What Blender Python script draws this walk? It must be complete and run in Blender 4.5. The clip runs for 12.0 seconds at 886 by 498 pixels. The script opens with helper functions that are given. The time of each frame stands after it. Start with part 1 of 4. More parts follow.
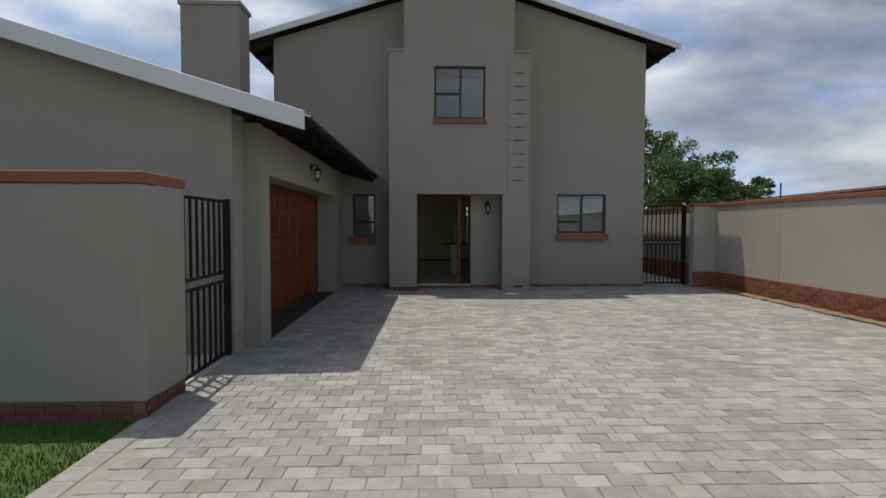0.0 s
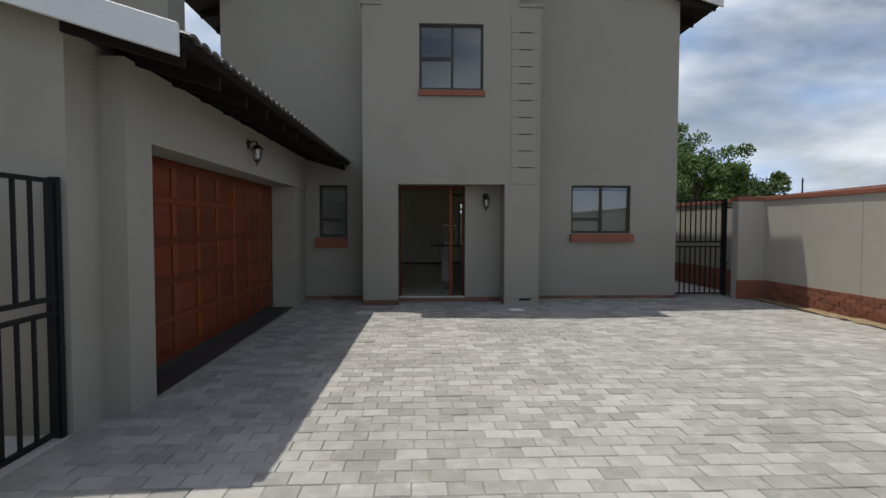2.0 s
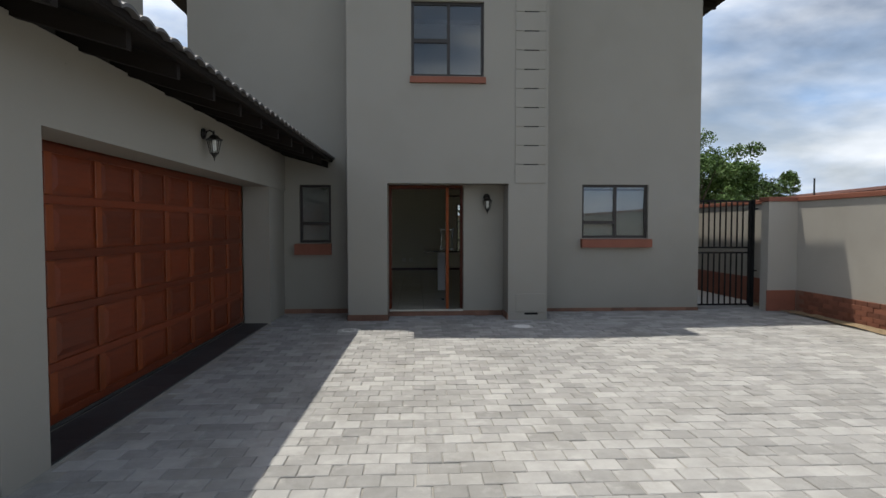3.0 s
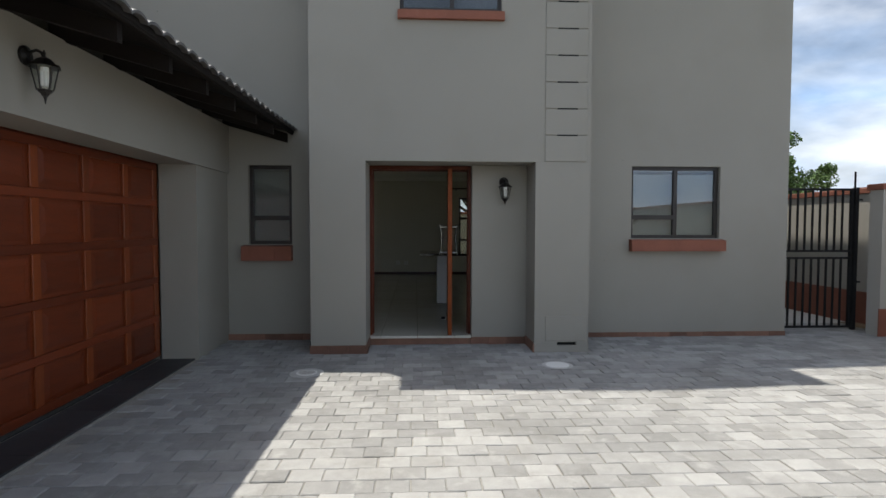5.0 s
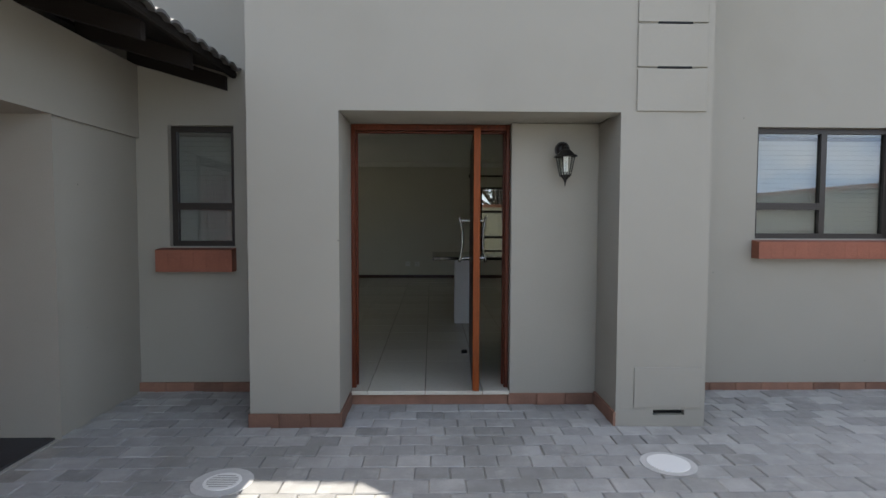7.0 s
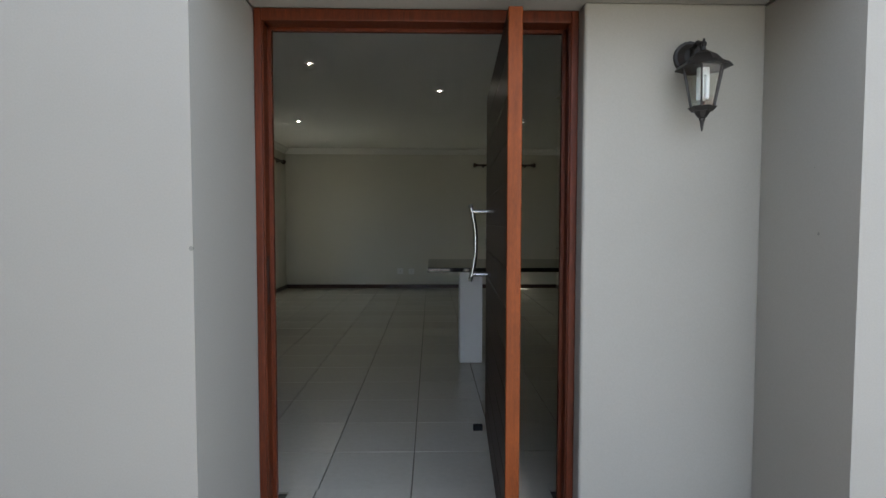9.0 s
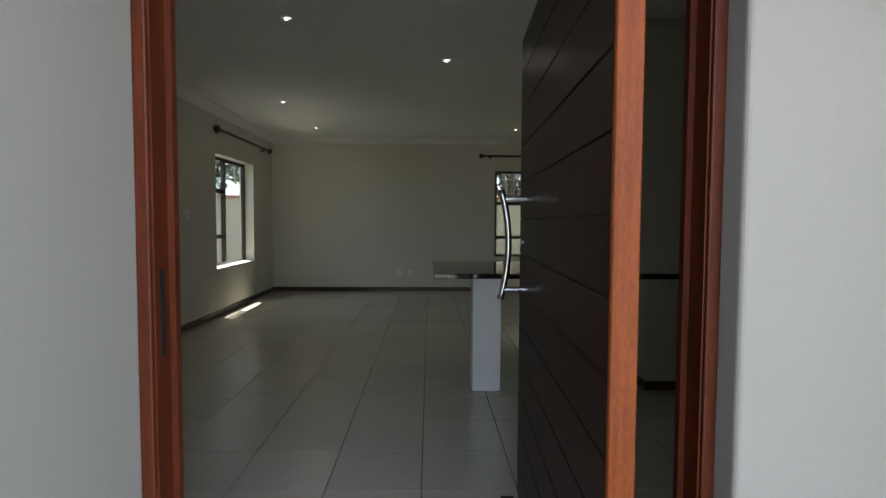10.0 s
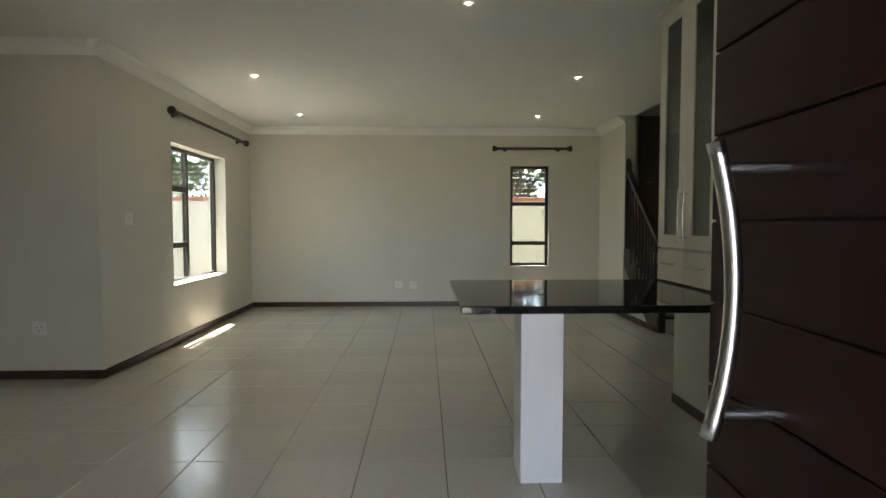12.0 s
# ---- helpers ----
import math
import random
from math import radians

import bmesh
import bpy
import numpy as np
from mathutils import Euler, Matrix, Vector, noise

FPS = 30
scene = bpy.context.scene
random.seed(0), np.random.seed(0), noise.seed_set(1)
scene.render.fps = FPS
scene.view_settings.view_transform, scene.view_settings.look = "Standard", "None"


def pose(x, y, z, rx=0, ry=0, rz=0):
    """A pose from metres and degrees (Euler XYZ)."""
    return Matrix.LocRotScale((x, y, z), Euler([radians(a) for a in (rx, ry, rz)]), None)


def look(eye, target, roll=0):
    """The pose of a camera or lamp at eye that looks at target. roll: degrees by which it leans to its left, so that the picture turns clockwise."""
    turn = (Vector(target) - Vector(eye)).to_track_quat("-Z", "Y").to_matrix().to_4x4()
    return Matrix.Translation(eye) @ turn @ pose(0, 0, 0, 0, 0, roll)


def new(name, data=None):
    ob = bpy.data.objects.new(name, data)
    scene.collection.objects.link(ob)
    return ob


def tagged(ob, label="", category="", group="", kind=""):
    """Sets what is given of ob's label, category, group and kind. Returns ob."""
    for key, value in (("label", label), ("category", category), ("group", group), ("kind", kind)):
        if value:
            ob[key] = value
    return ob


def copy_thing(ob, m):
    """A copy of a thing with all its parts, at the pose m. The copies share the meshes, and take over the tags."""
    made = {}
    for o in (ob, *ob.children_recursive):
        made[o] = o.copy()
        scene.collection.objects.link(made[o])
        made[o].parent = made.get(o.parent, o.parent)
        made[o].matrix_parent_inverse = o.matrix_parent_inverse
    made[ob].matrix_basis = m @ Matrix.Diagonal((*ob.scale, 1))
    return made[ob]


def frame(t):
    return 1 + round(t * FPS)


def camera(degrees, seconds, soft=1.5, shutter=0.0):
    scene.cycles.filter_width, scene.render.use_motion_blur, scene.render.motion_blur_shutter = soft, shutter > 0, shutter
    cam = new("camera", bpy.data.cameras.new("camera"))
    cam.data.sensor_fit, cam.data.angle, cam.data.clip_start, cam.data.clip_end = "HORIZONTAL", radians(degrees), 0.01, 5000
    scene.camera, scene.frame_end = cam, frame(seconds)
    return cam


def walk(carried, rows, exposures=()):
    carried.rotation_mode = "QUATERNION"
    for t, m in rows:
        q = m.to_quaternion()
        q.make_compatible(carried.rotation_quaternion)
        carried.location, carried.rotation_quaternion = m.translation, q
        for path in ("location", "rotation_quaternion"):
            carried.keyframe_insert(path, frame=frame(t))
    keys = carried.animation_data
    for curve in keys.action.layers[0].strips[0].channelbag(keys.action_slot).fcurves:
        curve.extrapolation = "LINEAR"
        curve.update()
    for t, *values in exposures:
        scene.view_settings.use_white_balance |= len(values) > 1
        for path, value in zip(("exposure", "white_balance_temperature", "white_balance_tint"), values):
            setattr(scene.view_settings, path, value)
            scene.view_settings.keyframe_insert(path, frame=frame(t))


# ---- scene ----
cam = camera(78.0, 12.0)
PATH = [
    (0, (-0.32, 0.098, 1.514), (-0.249, 2.095, 1.429), 0.1),
    (0.5, (-0.282, 0.732, 1.477), (-0.206, 2.728, 1.391), 0.1),
    (1, (-0.232, 1.385, 1.463), (-0.15, 3.382, 1.378), 0.0),
    (1.5, (-0.16, 2.015, 1.443), (-0.079, 4.012, 1.357), 0.0),
    (2, (-0.094, 2.64, 1.486), (-0.004, 4.636, 1.4), 0.1),
    (2.5, (-0.041, 3.212, 1.535), (0.052, 5.208, 1.45), 0.1),
    (3, (-0.012, 3.841, 1.534), (0.088, 5.837, 1.454), 0.0),
    (3.2, (0.006, 4.129, 1.511), (0.11, 6.125, 1.435), 0.0),
    (5, (0.105, 6.403, 1.497), (0.205, 8.398, 1.413), 0.1),
    (5.5, (0.09, 7.046, 1.446), (0.188, 9.042, 1.372), 0.1),
    (6, (0.101, 7.673, 1.487), (0.179, 9.669, 1.396), 0.2),
    (6.5, (0.099, 8.314, 1.479), (0.164, 10.311, 1.384), 0.1),
    (7, (0.178, 8.922, 1.477), (0.22, 10.919, 1.376), 0.2),
    (7.2, (0.248, 9.15, 1.448), (0.261, 11.148, 1.351), -0.0),
    (9, (0.224, 11.179, 1.415), (0.268, 13.176, 1.32), 0.1),
    (9.5, (0.212, 11.69, 1.406), (0.265, 13.687, 1.315), 0.5),
    (10, (0.161, 12.181, 1.392), (0.212, 14.178, 1.289), 0.3),
    (10.5, (0.106, 12.615, 1.38), (0.162, 14.612, 1.28), 0.0),
    (11, (0.075, 13.001, 1.388), (0.133, 14.998, 1.289), 0.0),
    (11.5, (0.026, 13.328, 1.388), (0.089, 15.325, 1.29), 0.0),
    (12, (0.02, 13.626, 1.399), (0.085, 15.622, 1.307), 0.0),
]
walk(cam, [(t, look(eye, target, roll)) for t, eye, target, roll in PATH],
     exposures=[(0.0, -0.72, 6600, 10), (1.0, -0.62, 6580, 10), (2.5, -0.32, 6500, 9), (4.0, -0.07, 6400, 9), (5.0, 0.13, 6400, 9), (6.0, 0.55, 6450, 10), (7.0, 0.96, 6450, 10),
                (8.0, 1.45, 6400, 10), (9.0, 1.82, 6300, 10), (9.5, 2.02, 6280, 10), (10.0, 2.14, 6350, 10), (10.5, 2.46, 6450, 11), (11.0, 3.1, 6550, 12), (11.5, 3.37, 6600, 12), (12.0, 3.62, 6650, 12)])

# ---------------- world, sun ----------------
SUN_DIR = Vector((0.60, -0.57, -2.72)).normalized()
world = bpy.data.worlds.new("sky_world")
scene.world = world
world.use_nodes = True
wn, wl_ = world.node_tree.nodes, world.node_tree.links
wn.clear()
w_out = wn.new("ShaderNodeOutputWorld")
w_bg = wn.new("ShaderNodeBackground")
w_bg.inputs[1].default_value = 0.102
sky = wn.new("ShaderNodeTexSky")
sky.sky_type = "NISHITA"
sky.sun_disc = False
sky.sun_elevation = radians(73.1)
sky.sun_rotation = radians(-49.5)
sky.dust_density = 3.0
tc = wn.new("ShaderNodeTexCoord")
mp = wn.new("ShaderNodeMapping")
mp.inputs["Scale"].default_value = (1.0, 1.0, 2.6)
cl = wn.new("ShaderNodeTexNoise")
cl.inputs["Scale"].default_value = 2.6
cl.inputs["Detail"].default_value = 9
cl.inputs["Roughness"].default_value = 0.48
cl.inputs["Distortion"].default_value = 0.25
cr = wn.new("ShaderNodeValToRGB")
cr.color_ramp.elements[0].position, cr.color_ramp.elements[1].position = 0.38, 0.68
cl2 = wn.new("ShaderNodeTexNoise")
cl2.inputs["Scale"].default_value = 5.0
cl2.inputs["Detail"].default_value = 6
cr2 = wn.new("ShaderNodeValToRGB")
cr2.color_ramp.elements[0].color = (5.6, 7.9, 11.8, 1)
cr2.color_ramp.elements[1].color = (13.4, 13.9, 14.8, 1)
cr2.color_ramp.elements[0].position, cr2.color_ramp.elements[1].position = 0.35, 0.65
mx = wn.new("ShaderNodeMixRGB")
wl_.new(tc.outputs["Generated"], mp.inputs[0])
wl_.new(mp.outputs[0], cl.inputs[0])
wl_.new(mp.outputs[0], cl2.inputs[0])
sep = wn.new("ShaderNodeSeparateXYZ")
thick = wn.new("ShaderNodeMath")
thick.operation = "MULTIPLY_ADD"
thick.inputs[1].default_value = -0.30
lift = wn.new("ShaderNodeMath")
lift.operation = "ADD"
lift.inputs[1].default_value = 0.17
wl_.new(tc.outputs["Generated"], sep.inputs[0])
wl_.new(sep.outputs[2], thick.inputs[0])
wl_.new(cl.outputs[0], thick.inputs[2])
wl_.new(thick.outputs[0], lift.inputs[0])
wl_.new(lift.outputs[0], cr.inputs[0])
wl_.new(cl2.outputs[0], cr2.inputs[0])
wl_.new(cr.outputs[0], mx.inputs[0])
wl_.new(sky.outputs[0], mx.inputs[1])
wl_.new(cr2.outputs[0], mx.inputs[2])
wl_.new(mx.outputs[0], w_bg.inputs[0])
wl_.new(w_bg.outputs[0], w_out.inputs[0])
sun = new("sun", bpy.data.lights.new("sun", "SUN"))
sun.data.energy = 4.8
sun.data.angle = radians(0.6)
sun.data.color = (1.0, 0.95, 0.87)
sun.matrix_world = look((-8, 6, 30), tuple(Vector((-8, 6, 30)) + SUN_DIR))

# ---------------- materials ----------------
def material(name, color, rough=0.8, metal=0.0, vary=0.12, scale=3.0, fine=60.0, bump=0.15, bump_dist=0.004, stain=0.0, rand=0.0, island=0.0, spec=0.5, streak=None, world_space=False):
    m = bpy.data.materials.new(name)
    m.use_nodes = True
    n, l = m.node_tree.nodes, m.node_tree.links
    b = n["Principled BSDF"]
    b.inputs["Roughness"].default_value = rough
    b.inputs["Metallic"].default_value = metal
    b.inputs["Specular IOR Level"].default_value = spec
    t = n.new("ShaderNodeTexCoord")
    src = n.new("ShaderNodeNewGeometry").outputs["Position"] if world_space else t.outputs["Object"]
    if streak:
        mpn = n.new("ShaderNodeMapping")
        mpn.inputs["Scale"].default_value = streak
        l.new(src, mpn.inputs[0])
        src = mpn.outputs[0]
    big, small = n.new("ShaderNodeTexNoise"), n.new("ShaderNodeTexNoise")
    big.inputs["Scale"].default_value, big.inputs["Detail"].default_value = scale, 5
    small.inputs["Scale"].default_value, small.inputs["Detail"].default_value = fine, 4
    l.new(src, big.inputs[0])
    l.new(src, small.inputs[0])
    add = n.new("ShaderNodeMath")
    add.operation = "ADD"
    l.new(big.outputs[0], add.inputs[0])
    l.new(small.outputs[0], add.inputs[1])
    last = add
    if rand or island:
        amount = rand or island
        node = n.new("ShaderNodeObjectInfo" if rand else "ShaderNodeNewGeometry")
        sc = n.new("ShaderNodeMath")
        sc.operation = "MULTIPLY_ADD"
        l.new(node.outputs["Random" if rand else "Random Per Island"], sc.inputs[0])
        sc.inputs[1].default_value = amount
        sc.inputs[2].default_value = -amount / 2
        ad2 = n.new("ShaderNodeMath")
        ad2.operation = "ADD"
        l.new(add.outputs[0], ad2.inputs[0])
        l.new(sc.outputs[0], ad2.inputs[1])
        last = ad2
    ramp = n.new("ShaderNodeMapRange")
    ramp.inputs["From Min"].default_value, ramp.inputs["From Max"].default_value = 0.6, 1.4
    ramp.inputs["To Min"].default_value, ramp.inputs["To Max"].default_value = 1 - vary, 1 + vary
    ramp.clamp = False
    l.new(last.outputs[0], ramp.inputs[0])
    mul = n.new("ShaderNodeVectorMath")
    mul.operation = "SCALE"
    mul.inputs[0].default_value = color
    l.new(ramp.outputs[0], mul.inputs["Scale"])
    out = mul.outputs[0]
    if stain:
        st, sr, mxs = n.new("ShaderNodeTexNoise"), n.new("ShaderNodeValToRGB"), n.new("ShaderNodeMixRGB")
        st.inputs["Scale"].default_value, st.inputs["Detail"].default_value = 1.1, 8
        l.new(src, st.inputs[0])
        sr.color_ramp.elements[0].position, sr.color_ramp.elements[1].position = 0.5, 0.72
        sr.color_ramp.elements[1].color = (stain, stain, stain, 1)
        sr.color_ramp.elements[0].color = (0, 0, 0, 1)
        l.new(st.outputs[0], sr.inputs[0])
        l.new(sr.outputs[0], mxs.inputs[0])
        l.new(out, mxs.inputs[1])
        mxs.inputs[2].default_value = (color[0] * 0.6, color[1] * 0.57, color[2] * 0.5, 1)
        out = mxs.outputs[0]
    l.new(out, b.inputs["Base Color"])
    if bump:
        bp = n.new("ShaderNodeBump")
        bp.inputs["Strength"].default_value = bump
        bp.inputs["Distance"].default_value = bump_dist
        l.new(small.outputs[0], bp.inputs["Height"])
        l.new(bp.outputs[0], b.inputs["Normal"])
    return m


def flawed(m, dark):
    """Sparse small chips and specks on a painted surface."""
    n, l = m.node_tree.nodes, m.node_tree.links
    b = n["Principled BSDF"]
    old = b.inputs["Base Color"].links[0].from_socket
    t, vo, no, lt, gt, mu, mxn = (n.new("ShaderNode" + k) for k in ("TexCoord", "TexVoronoi", "TexNoise", "Math", "Math", "Math", "MixRGB"))
    vo.inputs["Scale"].default_value = 5.0
    no.inputs["Scale"].default_value = 2.3
    l.new(t.outputs["Object"], vo.inputs["Vector"])
    l.new(t.outputs["Object"], no.inputs[0])
    lt.operation, lt.inputs[1].default_value = "LESS_THAN", 0.035
    gt.operation, gt.inputs[1].default_value = "GREATER_THAN", 0.56
    mu.operation = "MULTIPLY"
    l.new(vo.outputs["Distance"], lt.inputs[0])
    l.new(no.outputs[0], gt.inputs[0])
    l.new(lt.outputs[0], mu.inputs[0])
    l.new(gt.outputs[0], mu.inputs[1])
    l.new(mu.outputs[0], mxn.inputs[0])
    l.new(old, mxn.inputs[1])
    mxn.inputs[2].default_value = (*dark, 1)
    l.new(mxn.outputs[0], b.inputs["Base Color"])
    return m


def worn(m):
    """Cloudy dirt and pale lime bloom that drift across many pavers."""
    n, l = m.node_tree.nodes, m.node_tree.links
    b = n["Principled BSDF"]
    old = b.inputs["Base Color"].links[0].from_socket
    pos = n.new("ShaderNodeNewGeometry").outputs["Position"]
    for scale, lo, hi, amount, tone in ((0.55, 0.48, 0.70, 0.42, (0.20, 0.20, 0.195)), (3.2, 0.52, 0.74, 0.38, (0.19, 0.18, 0.155)), (5.5, 0.55, 0.72, 0.45, (0.50, 0.485, 0.45))):
        no, mr, mxn = n.new("ShaderNodeTexNoise"), n.new("ShaderNodeMapRange"), n.new("ShaderNodeMixRGB")
        no.inputs["Scale"].default_value, no.inputs["Detail"].default_value, no.inputs["Roughness"].default_value = scale, 6, 0.62
        l.new(pos, no.inputs[0])
        mr.inputs["From Min"].default_value, mr.inputs["From Max"].default_value, mr.inputs["To Max"].default_value = lo, hi, amount
        l.new(no.outputs[0], mr.inputs[0])
        l.new(mr.outputs[0], mxn.inputs[0])
        l.new(old, mxn.inputs[1])
        mxn.inputs[2].default_value = (*tone, 1)
        old = mxn.outputs[0]
    l.new(old, b.inputs["Base Color"])
    return m


def glass_material(name, tint=(0.66, 0.69, 0.67), gloss=0.0, mirror=0.09):
    m = bpy.data.materials.new(name)
    m.use_nodes = True
    n, l = m.node_tree.nodes, m.node_tree.links
    n.clear()
    o, mixn, tr, gl, fr = (n.new("ShaderNode" + k) for k in ("OutputMaterial", "MixShader", "BsdfTransparent", "BsdfGlossy", "LayerWeight"))
    pw, ma = n.new("ShaderNodeMath"), n.new("ShaderNodeMath")
    pw.operation, ma.operation = "POWER", "MULTIPLY_ADD"
    pw.inputs[1].default_value = 4.0
    ma.inputs[1].default_value, ma.inputs[2].default_value = 0.55, mirror
    tr.inputs[0].default_value = (*tint, 1)
    gl.inputs["Roughness"].default_value = gloss
    fr.inputs[0].default_value = 0.5
    l.new(fr.outputs["Facing"], pw.inputs[0])
    l.new(pw.outputs[0], ma.inputs[0])
    l.new(ma.outputs[0], mixn.inputs[0])
    l.new(tr.outputs[0], mixn.inputs[1])
    l.new(gl.outputs[0], mixn.inputs[2])
    l.new(mixn.outputs[0], o.inputs[0])
    return m


def glow_material(name, color, strength):
    m = material(name, color, 0.4, bump=0)
    b = m.node_tree.nodes["Principled BSDF"]
    b.inputs["Emission Color"].default_value = (*color, 1)
    b.inputs["Emission Strength"].default_value = strength
    return m


PLASTER = material("taupe_plaster", (0.305, 0.288, 0.248), 0.92, vary=0.05, scale=0.9, fine=170, bump=0.12, bump_dist=0.002, stain=0.12, spec=0.2)
WALL_PLASTER = material("boundary_plaster", (0.40, 0.375, 0.325), 0.92, vary=0.06, scale=0.8, fine=150, bump=0.22, bump_dist=0.003, stain=0.18, spec=0.2)
flawed(PLASTER, (0.2, 0.19, 0.165))
CREAM = material("cream_wall_paint", (0.66, 0.64, 0.55), 0.75, vary=0.025, scale=1.0, fine=180, bump=0.08, bump_dist=0.002, spec=0.3)
CEILING = material("white_ceiling_paint", (0.82, 0.81, 0.75), 0.85, vary=0.02, scale=1.0, fine=140, bump=0.05, bump_dist=0.002, spec=0.2)
WHITE = material("white_paint", (0.78, 0.77, 0.73), 0.5, vary=0.03, scale=2, fine=90, bump=0.05)
GREY_WHITE = material("white_barge_paint", (0.66, 0.67, 0.68), 0.6, vary=0.05, scale=2.5, fine=80, bump=0.08, stain=0.15)
CABINET = material("ivory_cabinet_paint", (0.66, 0.63, 0.53), 0.42, vary=0.025, scale=2, fine=110, bump=0.03)
PAVER = worn(material("grey_concrete_paver", (0.33, 0.323, 0.304), 0.88, vary=0.17, scale=9, fine=180, bump=0.5, bump_dist=0.004, island=1.0, spec=0.25, stain=0.35, world_space=True))
PAVER_ONE = worn(material("grey_concrete_paver_piece", (0.33, 0.323, 0.304), 0.88, vary=0.17, scale=9, fine=180, bump=0.5, bump_dist=0.004, rand=1.0, spec=0.25, stain=0.35, world_space=True))
JOINT = material("sandy_joint", (0.31, 0.295, 0.26), 0.95, vary=0.25, scale=6, fine=150, bump=0.4)
BRICK_RED = material("red_brown_painted_brick", (0.24, 0.085, 0.05), 0.75, vary=0.16, scale=4, fine=110, bump=0.3, stain=0.2)
FACE_BRICK = material("red_face_brick", (0.20, 0.075, 0.042), 0.85, vary=0.22, scale=9, fine=120, bump=0.5, rand=0.9)
FACE_BRICK_REST = material("red_face_brick_rest", (0.20, 0.075, 0.042), 0.85, vary=0.22, scale=9, fine=120, bump=0.5, island=0.9)
PAINTED_BRICK = material("dark_painted_brick", (0.135, 0.052, 0.034), 0.8, vary=0.2, scale=6, fine=120, bump=0.4, rand=0.5, stain=0.3)
MORTAR = material("mortar", (0.20, 0.105, 0.07), 0.95, vary=0.2, scale=8, fine=120, bump=0.4)
DIRT = material("sandy_soil", (0.26, 0.19, 0.11), 0.97, vary=0.35, scale=5, fine=90, bump=0.8, bump_dist=0.02, stain=0.4)
SOIL_FAR = material("dry_veld_ground", (0.16, 0.15, 0.08), 0.97, vary=0.35, scale=0.6, fine=20, bump=0.6, bump_dist=0.03)
GRASS = material("lawn_blades", (0.085, 0.17, 0.028), 0.8, vary=0.3, scale=3, fine=40, bump=0, island=0.8, spec=0.2)
LAWN = material("lawn_soil", (0.06, 0.11, 0.025), 0.95, vary=0.35, scale=5, fine=90, bump=0.6, bump_dist=0.02)
ROOF = material("dark_concrete_roof_tile", (0.10, 0.095, 0.09), 0.55, vary=0.2, scale=4, fine=120, bump=0.3)
TIMBER = material("dark_roof_timber", (0.014, 0.011, 0.009), 0.8, spec=0.2, vary=0.25, scale=3, fine=70, bump=0.25, streak=(1, 6, 6))
RED_WOOD = material("varnished_red_wood", (0.085, 0.017, 0.0045), 0.45, spec=0.25, vary=0.5, scale=5, fine=40, bump=0.1, streak=(9, 9, 0.8))
GARAGE_PANEL = material("stained_garage_panel", (0.145, 0.026, 0.0055), 0.42, vary=0.22, scale=4, fine=45, bump=0.1, rand=0.9, streak=(6, 1.0, 7))
GARAGE_RAIL = material("stained_garage_rail", (0.20, 0.042, 0.008), 0.42, vary=0.2, scale=5, fine=45, bump=0.1, rand=0.7, streak=(6, 2, 2))
DARK_DOOR = material("dark_stained_door", (0.024, 0.0095, 0.0065), 0.38, spec=0.09, vary=0.2, scale=3, fine=45, bump=0.06, rand=0.4, streak=(8, 0.8, 12))
DARK_WOOD = material("dark_brown_wood", (0.035, 0.018, 0.012), 0.4, vary=0.25, scale=4, fine=50, bump=0.1)
SKIRTING = material("brown_skirting", (0.055, 0.027, 0.018), 0.35, vary=0.2, scale=4, fine=50, bump=0.08)
BRONZE = material("bronze_aluminium", (0.035, 0.03, 0.026), 0.42, metal=0.3, vary=0.08, bump=0.03)
BLACK_STEEL = material("black_painted_steel", (0.010, 0.010, 0.010), 0.6, spec=0.2, vary=0.15, scale=6, bump=0.06)
LANTERN_MAT = material("dark_lantern_metal", (0.03, 0.027, 0.024), 0.45, metal=0.5, vary=0.25, scale=20, bump=0.15)
STEEL = material("brushed_steel", (0.62, 0.61, 0.58), 0.26, metal=1.0, vary=0.05, fine=90, bump=0.04)
GRANITE = material("black_polished_granite", (0.014, 0.014, 0.015), 0.06, vary=0.5, scale=30, fine=260, bump=0)
SLATE = material("dark_slate_tile", (0.035, 0.035, 0.037), 0.6, vary=0.3, scale=5, fine=80, bump=0.3, rand=0.5)
TILE = material("cream_ceramic_tile", (0.56, 0.525, 0.44), 0.17, spec=0.85, vary=0.05, scale=2.2, fine=30, bump=0.03, bump_dist=0.002, rand=0.6, stain=0.14)
GROUT = material("dark_grout", (0.11, 0.095, 0.075), 0.9, vary=0.2, bump=0.2)
GLASS = glass_material("window_glass")
LANTERN_GLASS = glass_material("clear_lantern_glass", (0.92, 0.95, 0.93))
TINTED = glass_material("grey_tinted_glass", (0.70, 0.72, 0.71), 0.0, 0.10)
CAB_GLASS = glass_material("frosted_cabinet_glass", (0.55, 0.57, 0.54), 0.25)
BLIND = material("white_blind_slat", (0.80, 0.79, 0.75), 0.55, vary=0.04, bump=0.0)
LAMP_GLOW = glow_material("downlight_lens", (1.0, 0.90, 0.74), 165.0)
TUBE = material("white_lamp_tube", (0.85, 0.85, 0.83), 0.35, vary=0.02, bump=0)
CONCRETE = material("pale_concrete", (0.5, 0.49, 0.46), 0.9, vary=0.15, scale=8, fine=120, bump=0.4)
BARK = material("grey_brown_bark", (0.10, 0.075, 0.055), 0.95, vary=0.3, scale=6, fine=40, bump=0.8, bump_dist=0.02)
LEAF = material("green_leaves", (0.09, 0.15, 0.04), 0.6, vary=0.35, scale=0.7, fine=4, bump=0, island=0.9, spec=0.3)
